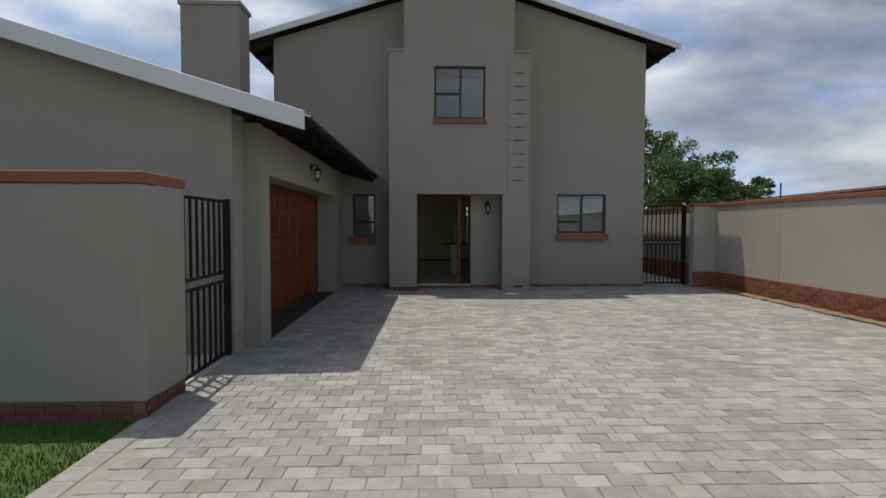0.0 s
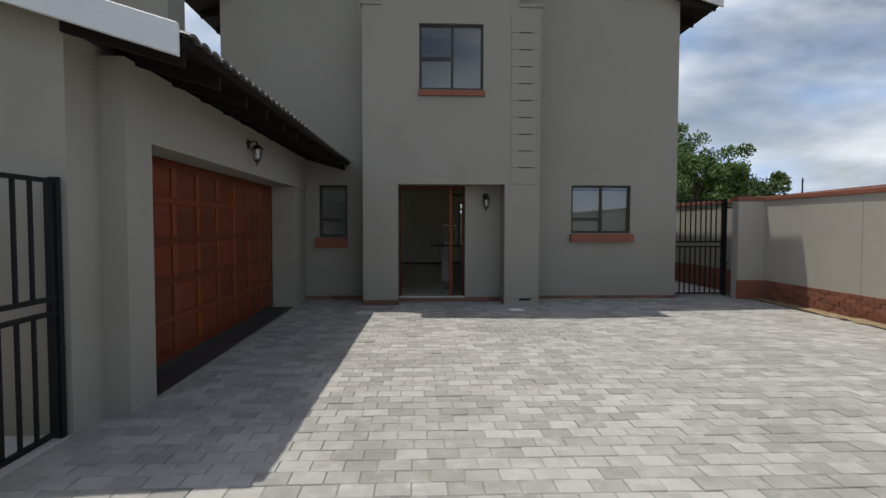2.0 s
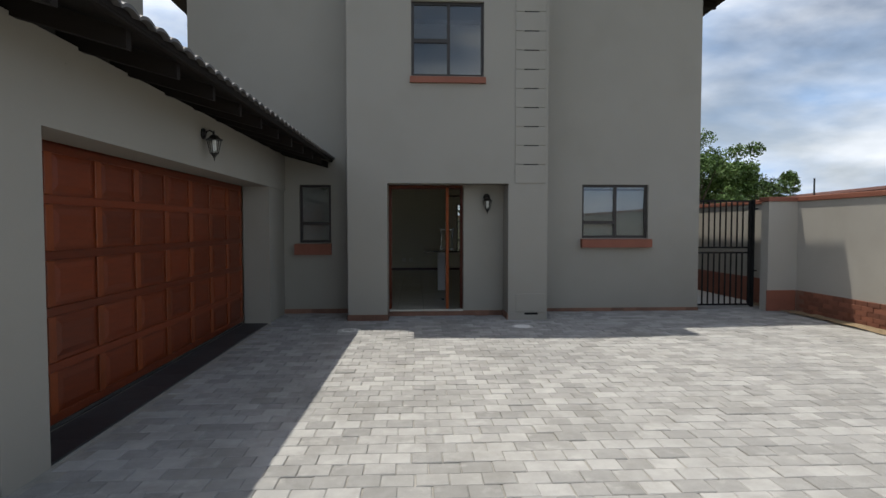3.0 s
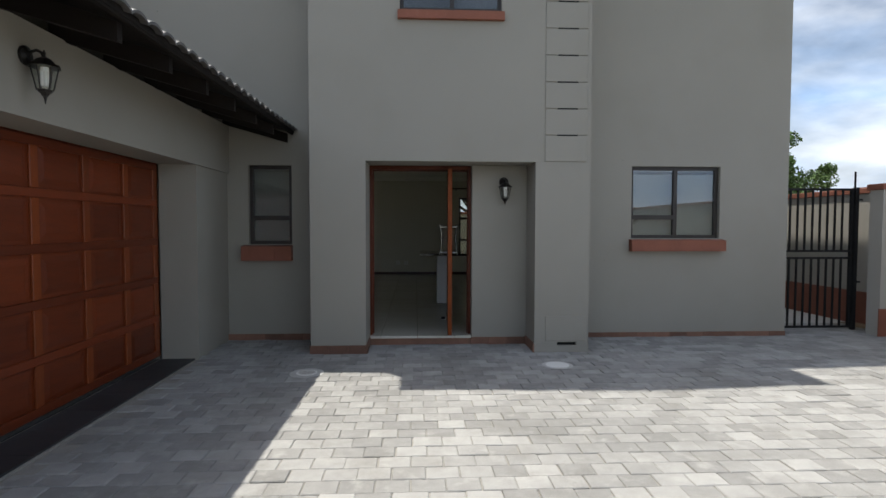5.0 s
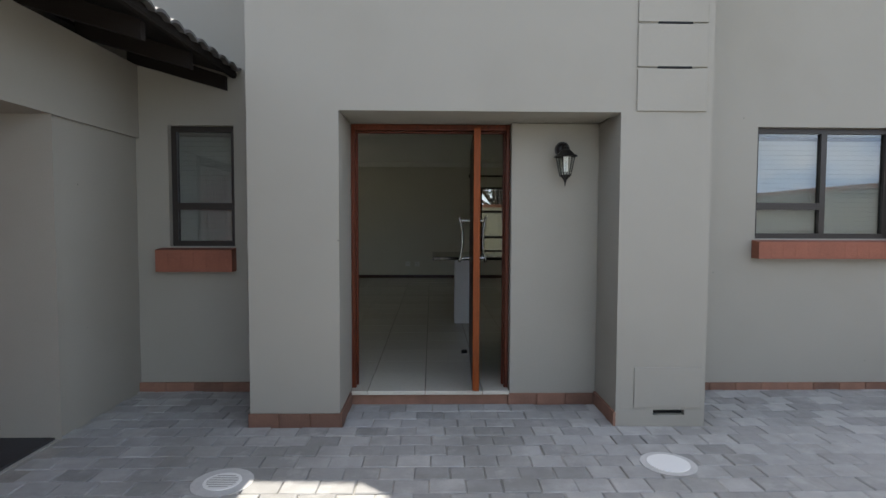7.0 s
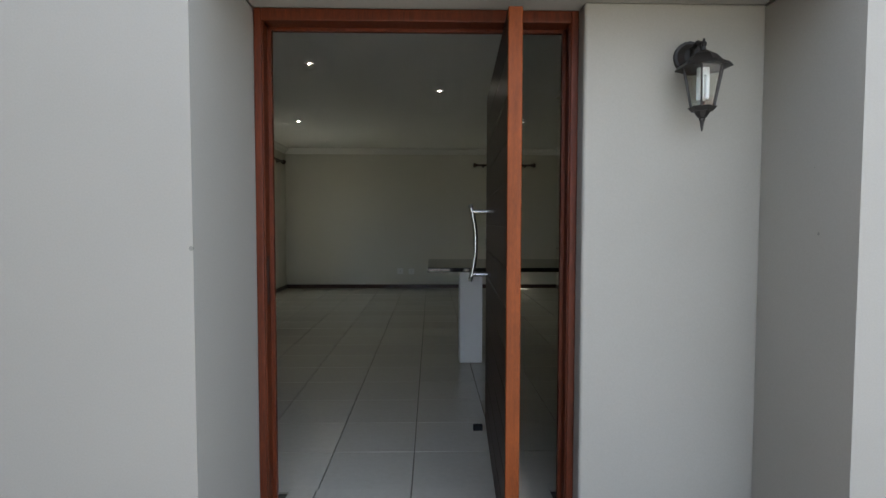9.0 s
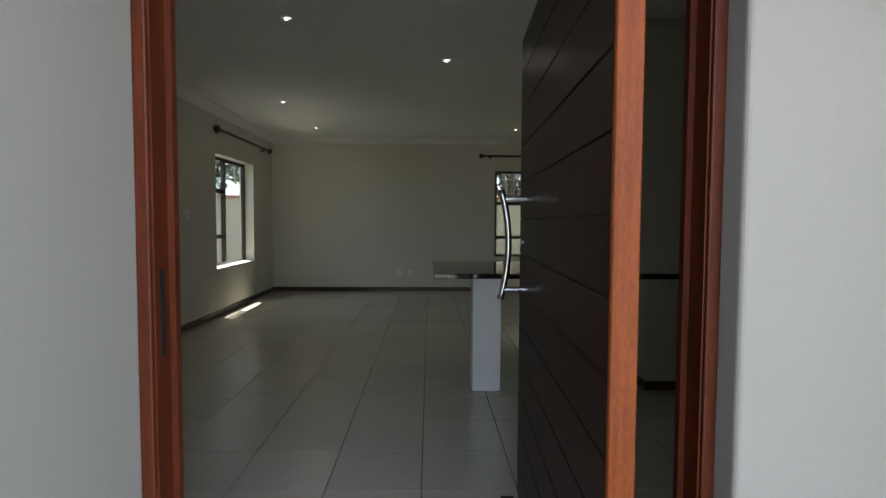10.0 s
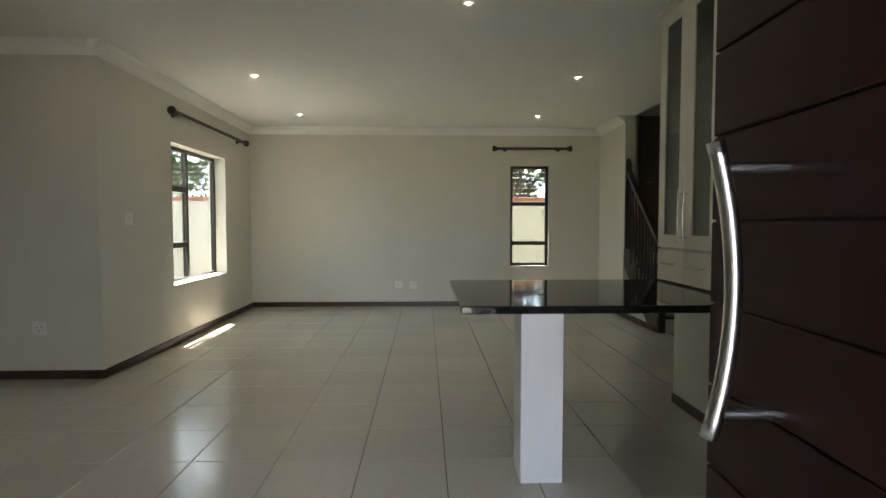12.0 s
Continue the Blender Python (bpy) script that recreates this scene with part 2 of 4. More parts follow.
LEAF_DARK = material("dark_green_leaves", (0.06, 0.105, 0.035), 0.6, vary=0.35, scale=0.7, fine=4, bump=0, island=0.9, spec=0.3)

# ---------------- mesh helpers ----------------
def box(bm, x0, y0, z0, x1, y1, z1, m=None):
    vs = [bm.verts.new((x, y, z)) for z in (z0, z1) for x, y in ((x0, y0), (x1, y0), (x1, y1), (x0, y1))]
    if m is not None:
        for v in vs:
            v.co = m @ v.co
    for f in ((3, 2, 1, 0), (4, 5, 6, 7), (0, 1, 5, 4), (1, 2, 6, 5), (2, 3, 7, 6), (3, 0, 4, 7)):
        bm.faces.new([vs[i] for i in f])
    return vs


def boxes(*items):
    bm = bmesh.new()
    for it in items:
        box(bm, *it)
    return bm


def rounded(bm, r, segments=2):
    bmesh.ops.bevel(bm, geom=bm.edges[:], offset=r, segments=segments, affect="EDGES", profile=0.5)
    return bm


def tube(bm, p0, p1, r, n=10, r2=None):
    p0, p1 = Vector(p0), Vector(p1)
    d = p1 - p0
    q = d.to_track_quat("Z", "Y").to_matrix().to_4x4()
    m = Matrix.Translation((p0 + p1) / 2) @ q
    bmesh.ops.create_cone(bm, cap_ends=True, segments=n, radius1=r, radius2=r if r2 is None else r2, depth=d.length, matrix=m)
    return bm


def sweep(bm, pts, r, n=14):
    rings = []
    for i, p in enumerate(pts):
        d = (pts[min(i + 1, len(pts) - 1)] - pts[max(i - 1, 0)]).normalized()
        side = d.cross(Vector((0, 1, 0.001))).normalized() if abs(d.y) < 0.9 else d.cross(Vector((1, 0, 0))).normalized()
        up = side.cross(d).normalized()
        rings.append([bm.verts.new(p + (side * math.cos(k * 2 * math.pi / n) + up * math.sin(k * 2 * math.pi / n)) * r) for k in range(n)])
    for a, b in zip(rings, rings[1:]):
        for k in range(n):
            bm.faces.new((a[k], a[(k + 1) % n], b[(k + 1) % n], b[k]))
    bm.faces.new(rings[0][::-1])
    bm.faces.new(rings[-1])
    bmesh.ops.recalc_face_normals(bm, faces=bm.faces[:])
    return bm


def ball(bm, c, r, u=12, v=8):
    bmesh.ops.create_uvsphere(bm, u_segments=u, v_segments=v, radius=r, matrix=Matrix.Translation(c))
    return bm


def prism(bm, profile, axis, a, b):
    """Extrude a 2D outline: axis 'y' takes (x, z), axis 'x' takes (y, z)."""
    def at(p, s):
        return (p[0], s, p[1]) if axis == "y" else (s, p[0], p[1])
    v0 = [bm.verts.new(at(p, a)) for p in profile]
    v1 = [bm.verts.new(at(p, b)) for p in profile]
    n = len(profile)
    bm.faces.new(v0)
    bm.faces.new(v1[::-1])
    for i in range(n):
        bm.faces.new((v0[i], v0[(i + 1) % n], v1[(i + 1) % n], v1[i]))
    bmesh.ops.recalc_face_normals(bm, faces=bm.faces[:])
    return bm


def mesh_of(name, bm, mat, smooth=False):
    me = bpy.data.meshes.new(name)
    bm.to_mesh(me)
    bm.free()
    me.materials.append(mat)
    if smooth:
        me.shade_smooth()
    return me


def thing(name, bm, mat, label="", category="", group="", kind="", smooth=False):
    return tagged(new(name, mesh_of(name, bm, mat, smooth)), label, category, group, kind)


def base(name, m, label, category, group="", kind=""):
    ob = new(name)
    ob.matrix_basis = m
    return tagged(ob, label, category, group, kind)


def part(name, bm, mat, parent, label="", smooth=False, kind=""):
    ob = new(name, mesh_of(name, bm, mat, smooth))
    ob.parent = parent
    return tagged(ob, label, kind=kind)


def structure(name, bm, mat, label):
    return thing(name, bm, mat, label, name.split("_")[0], "", "structure")


def wall_x(bm, x0, x1, y0, y1, z0, z1, holes=()):
    """A wall that runs along x, with rectangular holes (x0, x1, z0, z1)."""
    x = x0
    for a, b, c, d in sorted(holes):
        box(bm, x, y0, z0, a, y1, z1)
        if c > z0:
            box(bm, a, y0, z0, b, y1, c)
        if d < z1:
            box(bm, a, y0, d, b, y1, z1)
        x = b
    box(bm, x, y0, z0, x1, y1, z1)


def wall_y(bm, y0, y1, x0, x1, z0, z1, holes=()):
    y = y0
    for a, b, c, d in sorted(holes):
        box(bm, x0, y, z0, x1, a, z1)
        if c > z0:
            box(bm, x0, a, z0, x1, b, c)
        if d < z1:
            box(bm, x0, a, d, x1, b, z1)
        y = b
    box(bm, x0, y, z0, x1, y1, z1)


# ---------------- plan ----------------
F, B, D = 12.80, 13.66, 13.293          # portico face, main facade, recess wall
FD = 13.38                              # face of the front door frame
PL, PR = -1.116, 2.166                  # portico sides
HL, HR = -3.95, 5.19                    # house sides
HB = 22.52                              # house back
FLOOR, CEIL = 0.09, 2.90
WX_OUT = -2.94
IL = -4.60                              # inner west wall of the front room
GX = -2.353                             # garage front face
RX = 2.80                               # inner right wall
SLOPE = 0.31
RIDGE = 0.615
EAVE_R, EAVE_L = 5.93, -4.70
def roof_z(x):
    return 5.94 + SLOPE * (5.315 - abs(x - RIDGE))

# ---------------- ground ----------------
structure("ground", boxes((-400, -300, -0.6, 400, 600, -0.06)), SOIL_FAR, "dry grassy ground around the plot")
structure("paving_bed", boxes((-2.55, -6.0, -0.055, 6.72, 14.6, -0.0095)), JOINT, "sandy bed between the grey pavers")
bm = bmesh.new()
bmesh.ops.create_grid(bm, x_segments=6, y_segments=200, size=0.5, matrix=Matrix.Translation((6.80, 4, -0.004)) @ Matrix.Diagonal((0.34, 21.0, 1, 1)))
for v in bm.verts:
    v.co.z += 0.022 * noise.noise(Vector((v.co.x * 9, v.co.y * 5, 1))) + 0.02
    v.co.x += 0.03 * noise.noise(Vector((v.co.y * 4, 3, 0))) * (1 if v.co.x < 6.7 else 0)
structure("soil_strip", bm, DIRT, "sandy orange soil strip beside the boundary wall")
structure("lawn_ground", boxes((-14, -6, -0.055, -2.55, 4.44, -0.03)), LAWN, "lawn soil under the grass")
structure("side_yard_ground", boxes((5.19, 14.6, -0.055, 7.0, 27, -0.01)), CONCRETE, "pale concrete passage beside the house")

# unseen pale slab, added so that sunlight bounces through window_4 onto the ceiling
structure("side_paving", boxes((-7.98, 18.6, -0.055, WX_OUT, 26.19, -0.02)), CONCRETE, "unseen pale ground added to bounce sunlight into the living room")

# lawn blades
rng = np.random.default_rng(5)
n = 16000
gx = -2.58 - rng.random(n) ** 1.3 * 4.2
gy = 1.2 + rng.random(n) * 3.2
hh = 0.02 + rng.random(n) * 0.035
an = rng.random(n) * 6.28
lean = (rng.random((n, 2)) - 0.5) * 0.04
w = 0.005
v3 = np.empty((n, 3, 3))
v3[:, 0] = np.c_[gx - np.cos(an) * w, gy - np.sin(an) * w, np.full(n, -0.032)]
v3[:, 1] = np.c_[gx + np.cos(an) * w, gy + np.sin(an) * w, np.full(n, -0.032)]
v3[:, 2] = np.c_[gx + lean[:, 0], gy + lean[:, 1], -0.03 + hh]
me = bpy.data.meshes.new("grass")
me.from_pydata(v3.reshape(-1, 3).tolist(), [], np.arange(n * 3).reshape(-1, 3).tolist())
me.materials.append(GRASS)
tagged(new("grass", me), "short green lawn grass beside the paving", "grass", kind="stuff")

# ---------------- boundary walls ----------------
def boundary_cap(items, label):
    return structure("wall_cap", rounded(boxes(*items), 0.008, 1), BRICK_RED, label)


RW = 6.957
wr_wall = structure("wall_boundary_right", boxes((RW, -6, -0.1, RW + 0.22, 26.2, 2.0)), WALL_PLASTER, "tall taupe plastered boundary wall")
structure("wall_boundary_return", boxes((6.41, 13.50, 0.36, RW, 13.72, 2.0), (6.41, 13.50, 0.0, RW - 0.03, 13.72, 0.36)), WALL_PLASTER, "short plastered return wall beside the side gate")
boundary_cap([(RW - 0.03, -6, 2.0, RW + 0.25, 26.2, 2.085)], "red-brown painted brick coping on the boundary wall")
boundary_cap([(6.38, 13.47, 2.0, RW - 0.032, 13.75, 2.083)], "red-brown coping on the return wall")
structure("wall_plinth_return", boxes((6.39, 13.485, 0.0, RW - 0.02, 13.50, 0.38)), BRICK_RED, "red-brown painted brick plinth of the return wall")
structure("wall_plinth_passage", boxes((RW - 0.02, 13.96, -0.05, RW, 26.1, 0.5)), BRICK_RED, "dark red-brown plinth in the side passage")
structure("wall_joint_right", boxes((RW - 0.003, 11.02, 0.4, RW + 0.01, 11.035, 2.0), (RW - 0.003, 6.5, 0.4, RW + 0.01, 6.515, 2.0)), JOINT, "narrow expansion joint in the boundary wall")
structure("wall_boundary_back", boxes((-8.2, 26.2, -0.1, 7.2, 26.42, 1.92)), WALL_PLASTER, "plastered boundary wall behind the house")
boundary_cap([(-8.2, 26.17, 1.92, 7.25, 26.45, 2.01)], "red-brown coping on the back boundary wall")
structure("wall_boundary_left", boxes((-8.2, 4.44, -0.1, -7.98, 26.2, 1.92)), WALL_PLASTER, "plastered boundary wall left of the house")
boundary_cap([(-8.23, 4.44, 1.92, -7.95, 26.17, 2.01)], "red-brown coping on the left boundary wall")

# garden wall beside the lawn, with its return to the pedestrian gate
LWX = -2.50
garden = structure("wall_garden", rounded(boxes((-14, 4.43, 0.12, LWX, 4.66, 1.84)), 0.02, 2), PLASTER, "taupe plastered garden wall beside the lawn")
structure("wall_garden_return", boxes((LWX - 0.23, 4.64, 0.12, LWX - 0.001, 5.17, 1.84)), PLASTER, "taupe plastered return of the garden wall")
structure("wall_garden_cap", rounded(boxes((-14, 4.415, 1.84, LWX + 0.012, 4.672, 1.935)), 0.008, 1), BRICK_RED, "red-brown painted coping on the garden wall")
structure("wall_garden_return_cap", rounded(boxes((LWX - 0.245, 4.674, 1.84, LWX + 0.012, 5.18, 1.935)), 0.008, 1), BRICK_RED, "red-brown painted coping on the garden wall return")
gbase = structure("wall_garden_plinth", boxes((-14, 4.43, -0.06, LWX - 0.012, 4.65, 0.12), (LWX - 0.22, 4.65, -0.06, LWX - 0.012, 5.165, 0.12)), MORTAR, "brick plinth of the garden wall")

# ---------------- garage ----------------
GY0 = 6.60
EX, RXG, SG = -1.655, -6.6, 0.298
def groof(x):
    return 2.70 + (EX - x) * SG if x > RXG else 2.70 + (EX - RXG) * SG - (RXG - x) * SG
structure("wall_garage_gable", boxes((-9.0, GY0, -0.05, -2.55, GY0 + 0.23, 2.62)), PLASTER, "taupe plastered gable wall of the garage")
bm = bmesh.new()
prism(bm, [(-9.0, 2.62), (-2.55, 2.62), (-2.55, groof(-2.55) - 0.014), (-6.6, groof(-6.6) - 0.014), (-9.0, groof(-9.0) - 0.014)], "y", GY0, GY0 + 0.23)
structure("wall_garage_gable_top", bm, PLASTER, "upper triangle of the garage gable wall")
bm = bmesh.new()
wall_y(bm, 6.83, B, -2.85, -2.55, -0.05, 2.85, [(7.30, 12.70, -0.05, 2.3)])
structure("wall_garage_inner", bm, PLASTER, "plastered garage side wall")
bm = bmesh.new()
wall_y(bm, 7.0, 12.60, -2.549, GX, -0.05, 2.78, [(7.413, 12.598, -0.05, 2.172)])
box(bm, -2.549, 12.60, 2.172, GX, B, 2.78)
box(bm, -2.549, 12.60, -0.05, GX - 0.03, B, 2.172)
structure("wall_garage_portal", bm, PLASTER, "thick plastered surround of the garage door")
bm = boxes((-2.72, 12.60, -0.05, -2.549, 12.75, 2.3), (-2.72, 7.25, -0.05, -2.549, 7.412, 2.3), (-2.72, 7.25, 2.172, -2.549, 12.75, 2.4))
structure("wall_garage_reveal", bm, PLASTER, "plastered reveal of the garage door opening")
structure("wall_garage_back", boxes((-9.0, 6.83, -0.05, -8.77, 13.7, 3.2)), PLASTER, "garage back wall")

door = base("garage_door", Matrix.Identity(4), "red-stained wooden sectional garage door, closed", "garage door")
NC, NR = 8, 5
y0, y1, z0, z1 = 7.42, 12.59, 0.05, 2.165
cw, rh = (y1 - y0) / NC, (z1 - z0) / NR
part("back_sheet", boxes((-2.79, y0 - 0.05, z0, -2.755, y1 + 0.05, z1 + 0.12)), GARAGE_PANEL, door)
rail_h = mesh_of("rail", rounded(boxes((-0.012, 0, -0.035, 0.008, y1 - y0, 0.035)), 0.004, 1), GARAGE_PANEL)
stile_v = mesh_of("stile", rounded(boxes((-0.012, -0.045, 0, 0.007, 0.045, rh - 0.074)), 0.004, 1), GARAGE_RAIL)
bm = bmesh.new()
a, b = (cw - 0.14) / 2, (rh - 0.13) / 2
low = [bm.verts.new((0, sy * a, sz * b)) for sy, sz in ((-1, -1), (1, -1), (1, 1), (-1, 1))]
up = [bm.verts.new((0.009, sy * (a - 0.05), sz * (b - 0.05))) for sy, sz in ((-1, -1), (1, -1), (1, 1), (-1, 1))]
bm.faces.new(up)
for i in range(4):
    bm.faces.new((low[i], low[(i + 1) % 4], up[(i + 1) % 4], up[i]))
field = mesh_of("panel", bm, GARAGE_PANEL)
for r in range(NR + 1):
    ob = new("rail", rail_h)
    ob.parent = door
    ob.location = (-2.742, y0, min(max(z0 + r * rh, z0 + 0.036), z1 - 0.036))
for r in range(NR):
    for c in range(NC + 1):
        ob = new("stile", stile_v)
        ob.parent = door
        ob.location = (-2.743, min(max(y0 + c * cw, y0 + 0.051), y1 - 0.051), z0 + r * rh + 0.037)
        if c < NC:
            ob = new("panel", field)
            ob.parent = door
            ob.location = (-2.754, y0 + (c + 0.5) * cw, z0 + (r + 0.5) * rh)
part("bottom_seal", boxes((-2.76, y0, 0.012, -2.73, y1, 0.05)), STEEL, door, "pale metal bottom edge")
thr = structure("garage_threshold", boxes((-2.80, 7.413, -0.05, GX + 0.02, 12.598, -0.002)), JOINT, "bed of the dark slate threshold")

structure("gate_yard_paving", boxes((-8.0, 4.66, -0.055, -2.56, 6.6, -0.012)), CONCRETE, "pale concrete yard behind the pedestrian gate")
mb = base("meter_box", Matrix.Translation((-3.40, GY0, 1.03)), "white electrical box on the garage gable wall", "meter box")
part("housing", rounded(boxes((-0.13, -0.09, 0, 0.13, 0, 0.38)), 0.008, 2), WHITE, mb)
part("cover", rounded(boxes((-0.115, -0.097, 0.015, 0.115, -0.088, 0.365)), 0.004, 1), WHITE, mb)

# garage roof
bm = bmesh.new()
PITCH, NSEG = 0.185, 8
ny = int((13.79 - 6.36) / PITCH * NSEG)
xs = (EX + 0.06, EX - 0.5, -3.2, RXG, -9.2)
rows_t, rows_b = [], []
for j in range(ny + 1):
    y = 6.36 + j * PITCH / NSEG
    wv = 0.032 * abs(math.sin(math.pi * j / NSEG)) ** 0.8
    rows_t.append([bm.verts.new((x, y, groof(x) + 0.05 + wv)) for x in xs])
    rows_b.append([bm.verts.new((x, y, groof(x) + 0.03 + wv)) for x in xs])
for j in range(ny):
    for k in range(len(xs) - 1):
        bm.faces.new((rows_t[j][k], rows_t[j + 1][k], rows_t[j + 1][k + 1], rows_t[j][k + 1]))
        bm.faces.new((rows_b[j][k], rows_b[j][k + 1], rows_b[j + 1][k + 1], rows_b[j + 1][k]))
    bm.faces.new((rows_t[j][0], rows_b[j][0], rows_b[j + 1][0], rows_t[j + 1][0]))
structure("roof_garage", bm, ROOF, "corrugated dark roof tiles over the garage")
bm = bmesh.new()
prism(bm, [(EX + 0.02, groof(EX) + 0.02), (EX + 0.02, groof(EX) - 0.005), (-2.56, groof(-2.56) - 0.01), (-2.56, groof(-2.56) + 0.02)], "y", 6.36, 13.8)
structure("roof_soffit_garage", bm, TIMBER, "dark boarded underside of the garage eaves")
bm = bmesh.new()
prism(bm, [(-2.57, groof(-2.57) + 0.02), (-2.57, groof(-2.57) - 0.01), (RXG, groof(RXG) - 0.01), (-9.2, groof(-9.2) - 0.01), (-9.2, groof(-9.2) + 0.02), (RXG, groof(RXG) + 0.02)], "y", 6.36, 13.8)
structure("roof_deck_garage", bm, TIMBER, "dark boarded roof deck of the garage")
bm = bmesh.new()
prism(bm, [(EX, groof(EX) + 0.10), (EX, groof(EX) - 0.115), (RXG, groof(RXG) - 0.115), (RXG, groof(RXG) + 0.10)], "y", 6.31, 6.355)
structure("roof_barge_garage", rounded(bm, 0.006, 1), GREY_WHITE, "white painted barge board on the garage gable")
bm = boxes((EX - 0.02, 6.36, groof(EX) - 0.02, EX + 0.012, 13.78, groof(EX) + 0.045))
structure("roof_fascia_garage", bm, TIMBER, "dark tilting batten along the garage eaves")
bm = bmesh.new()
prism(bm, [(EX - 0.06, groof(EX) - 0.012), (EX - 0.06, groof(EX) - 0.125), (-2.53, groof(-2.53) - 0.16), (-2.53, groof(-2.53) - 0.012)], "y", -0.028, 0.028)
raft_me = mesh_of("rafter", bm, TIMBER)
rs = bpy.data.objects["roof_soffit_garage"]
for i in range(12):
    ob = new("rafter", raft_me)
    ob.parent = rs
    ob.location = (0.022 * (0.19 + i * 0.645), 6.55 + i * 0.645, 0)

def skew(ob, y0, rate, limit):
    for v in ob.data.vertices:
        if v.co.x > limit:
            v.co.x += rate * (v.co.y - y0)


for nm in ("roof_garage", "roof_soffit_garage", "roof_fascia_garage"):
    skew(bpy.data.objects[nm], 6.36, 0.022, -2.6)
skew(bpy.data.objects["wall_garage_portal"], 7.0, 0.007, GX - 0.05)

# chimney
bm = boxes((-5.44, 12.0, 2.9, -4.212, 12.66, 6.16), (-5.48, 11.96, 6.16, -4.172, 12.70, 6.24))
structure("chimney", bm, PLASTER, "square taupe plastered chimney above the garage roof")

# ---------------- house shell ----------------
WR = (3.01, 4.235, 1.335, 2.305)
WLH = (-2.065, -1.51, 1.255, 2.285)
UW = (-0.077, 1.105, 3.98, 5.18)
bm = bmesh.new()
wall_x(bm, HL, PL, B, B + 0.23, -0.05, 5.2, [WLH])
structure("wall_front_left", bm, PLASTER, "taupe plastered front wall with a small window")
bm = bmesh.new()
wall_x(bm, PR, HR, B, B + 0.23, -0.05, 5.2, [WR])
structure("wall_front_right", bm, PLASTER, "taupe plastered front wall with a window")
bm = bmesh.new()
prism(bm, [(HL, 5.2), (HR, 5.2), (HR, roof_z(HR) - 0.16), (RIDGE, roof_z(RIDGE) - 0.16), (HL, roof_z(HL) - 0.16)], "y", B, B + 0.23)
structure("wall_front_gable", bm, PLASTER, "taupe plastered gable of the house")
bm = boxes((PL, F, -0.05, -0.475, 13.50, 2.2499), (PL, 13.50, -0.05, -1.0, 14.041, 2.2499))
structure("wall_portico_left", bm, PLASTER, "plastered pier beside the front door")
structure("wall_portico_pilaster", boxes((1.515, F, 0.115, PR, 13.53, 2.2499), (2.0, 13.53, 0.0, PR, 14.041, 2.2499)), PLASTER, "plastered pilaster beside the entrance")
bm = bmesh.new()
wall_x(bm, PL, PR, F, F + 0.23, 2.25, 5.49, [UW])
structure("wall_portico_upper", bm, PLASTER, "plastered portico wall with the upper window")
structure("wall_portico_sides", boxes((PL, F + 0.23, 2.25, PL + 0.2, 14.041, 5.49), (PR - 0.2, F + 0.23, 2.25, PR, 14.041, 5.49)), PLASTER, "side walls of the portico")
structure("ceiling_recess", boxes((-0.474, F + 0.231, 2.262, 1.514, 13.50, 2.899)), PLASTER, "plastered soffit of the entrance recess")
structure("wall_recess_back", rounded(boxes((0.813, D + 0.01, -0.05, 1.52, D + 0.24, 2.2615)), 0.012, 3), PLASTER, "plastered back wall of the entrance recess")
structure("wall_door_side_inner", boxes((-1.0, 13.50, -0.05, -0.459, 13.515, 2.899), (0.822, 13.533, 0.0, 2.0, 13.545, 2.899), (-0.459, 13.50, 2.215, 0.822, 13.515, 2.899)), CREAM, "cream painted inside of the entrance wall")
structure("wall_tower", boxes((-0.77, F, 5.491, 1.77, B, 6.70)), PLASTER, "plastered tower above the portico")
for a, b in ((PL - 0.03, -0.772), (1.772, PR + 0.03)):
    structure("portico_coping", rounded(boxes((a, F - 0.035, 5.491, b, B, 5.555)), 0.012, 2), PLASTER, "plastered shoulder coping of the portico")
structure("wall_house_left", boxes((HL, B + 0.23, CEIL + 0.19, HL + 0.23, 18.53, 5.3), (IL - 0.23, B, -0.05, IL, 18.53, CEIL + 0.19), (IL, B, -0.05, HL, B + 0.23, CEIL + 0.19)), PLASTER, "left side wall of the house")
structure("wall_house_right", boxes((HR - 0.23, B + 0.23, -0.05, HR, HB, 5.3)), PLASTER, "right side wall of the house")

# roof of the house
def gable_roof(bm, xa, xb, ya, yb, lift0, lift1):
    prism(bm, [(xa, roof_z(xa) + lift0), (RIDGE, roof_z(RIDGE) + lift0), (xb, roof_z(xb) + lift0), (xb, roof_z(xb) + lift1), (RIDGE, roof_z(RIDGE) + lift1), (xa, roof_z(xa) + lift1)], "y", ya, yb)
bm = bmesh.new()
gable_roof(bm, EAVE_L, EAVE_R, 13.42, 18.7, -0.05, -0.005)
gable_roof(bm, -3.15, EAVE_R, 18.7, HB + 0.4, -0.05, -0.005)
structure("roof_house", bm, ROOF, "dark tiled gable roof of the house")
bm = bmesh.new()
gable_roof(bm, EAVE_L + 0.03, EAVE_R - 0.03, 13.43, 18.7, -0.09, -0.051)
gable_roof(bm, -3.12, EAVE_R - 0.03, 18.7, HB + 0.38, -0.09, -0.051)
soff = structure("roof_soffit_house", bm, TIMBER, "dark boarded underside of the house eaves")
bm = bmesh.new()
gable_roof(bm, EAVE_L, EAVE_R, 13.375, 13.418, -0.13, 0.01)
structure("roof_barge_house", bm, GREY_WHITE, "white painted barge board on the house gable")
bm = bmesh.new()
gable_roof(bm, -1.56, 2.50, 12.86, 13.37, -0.05, -0.005)
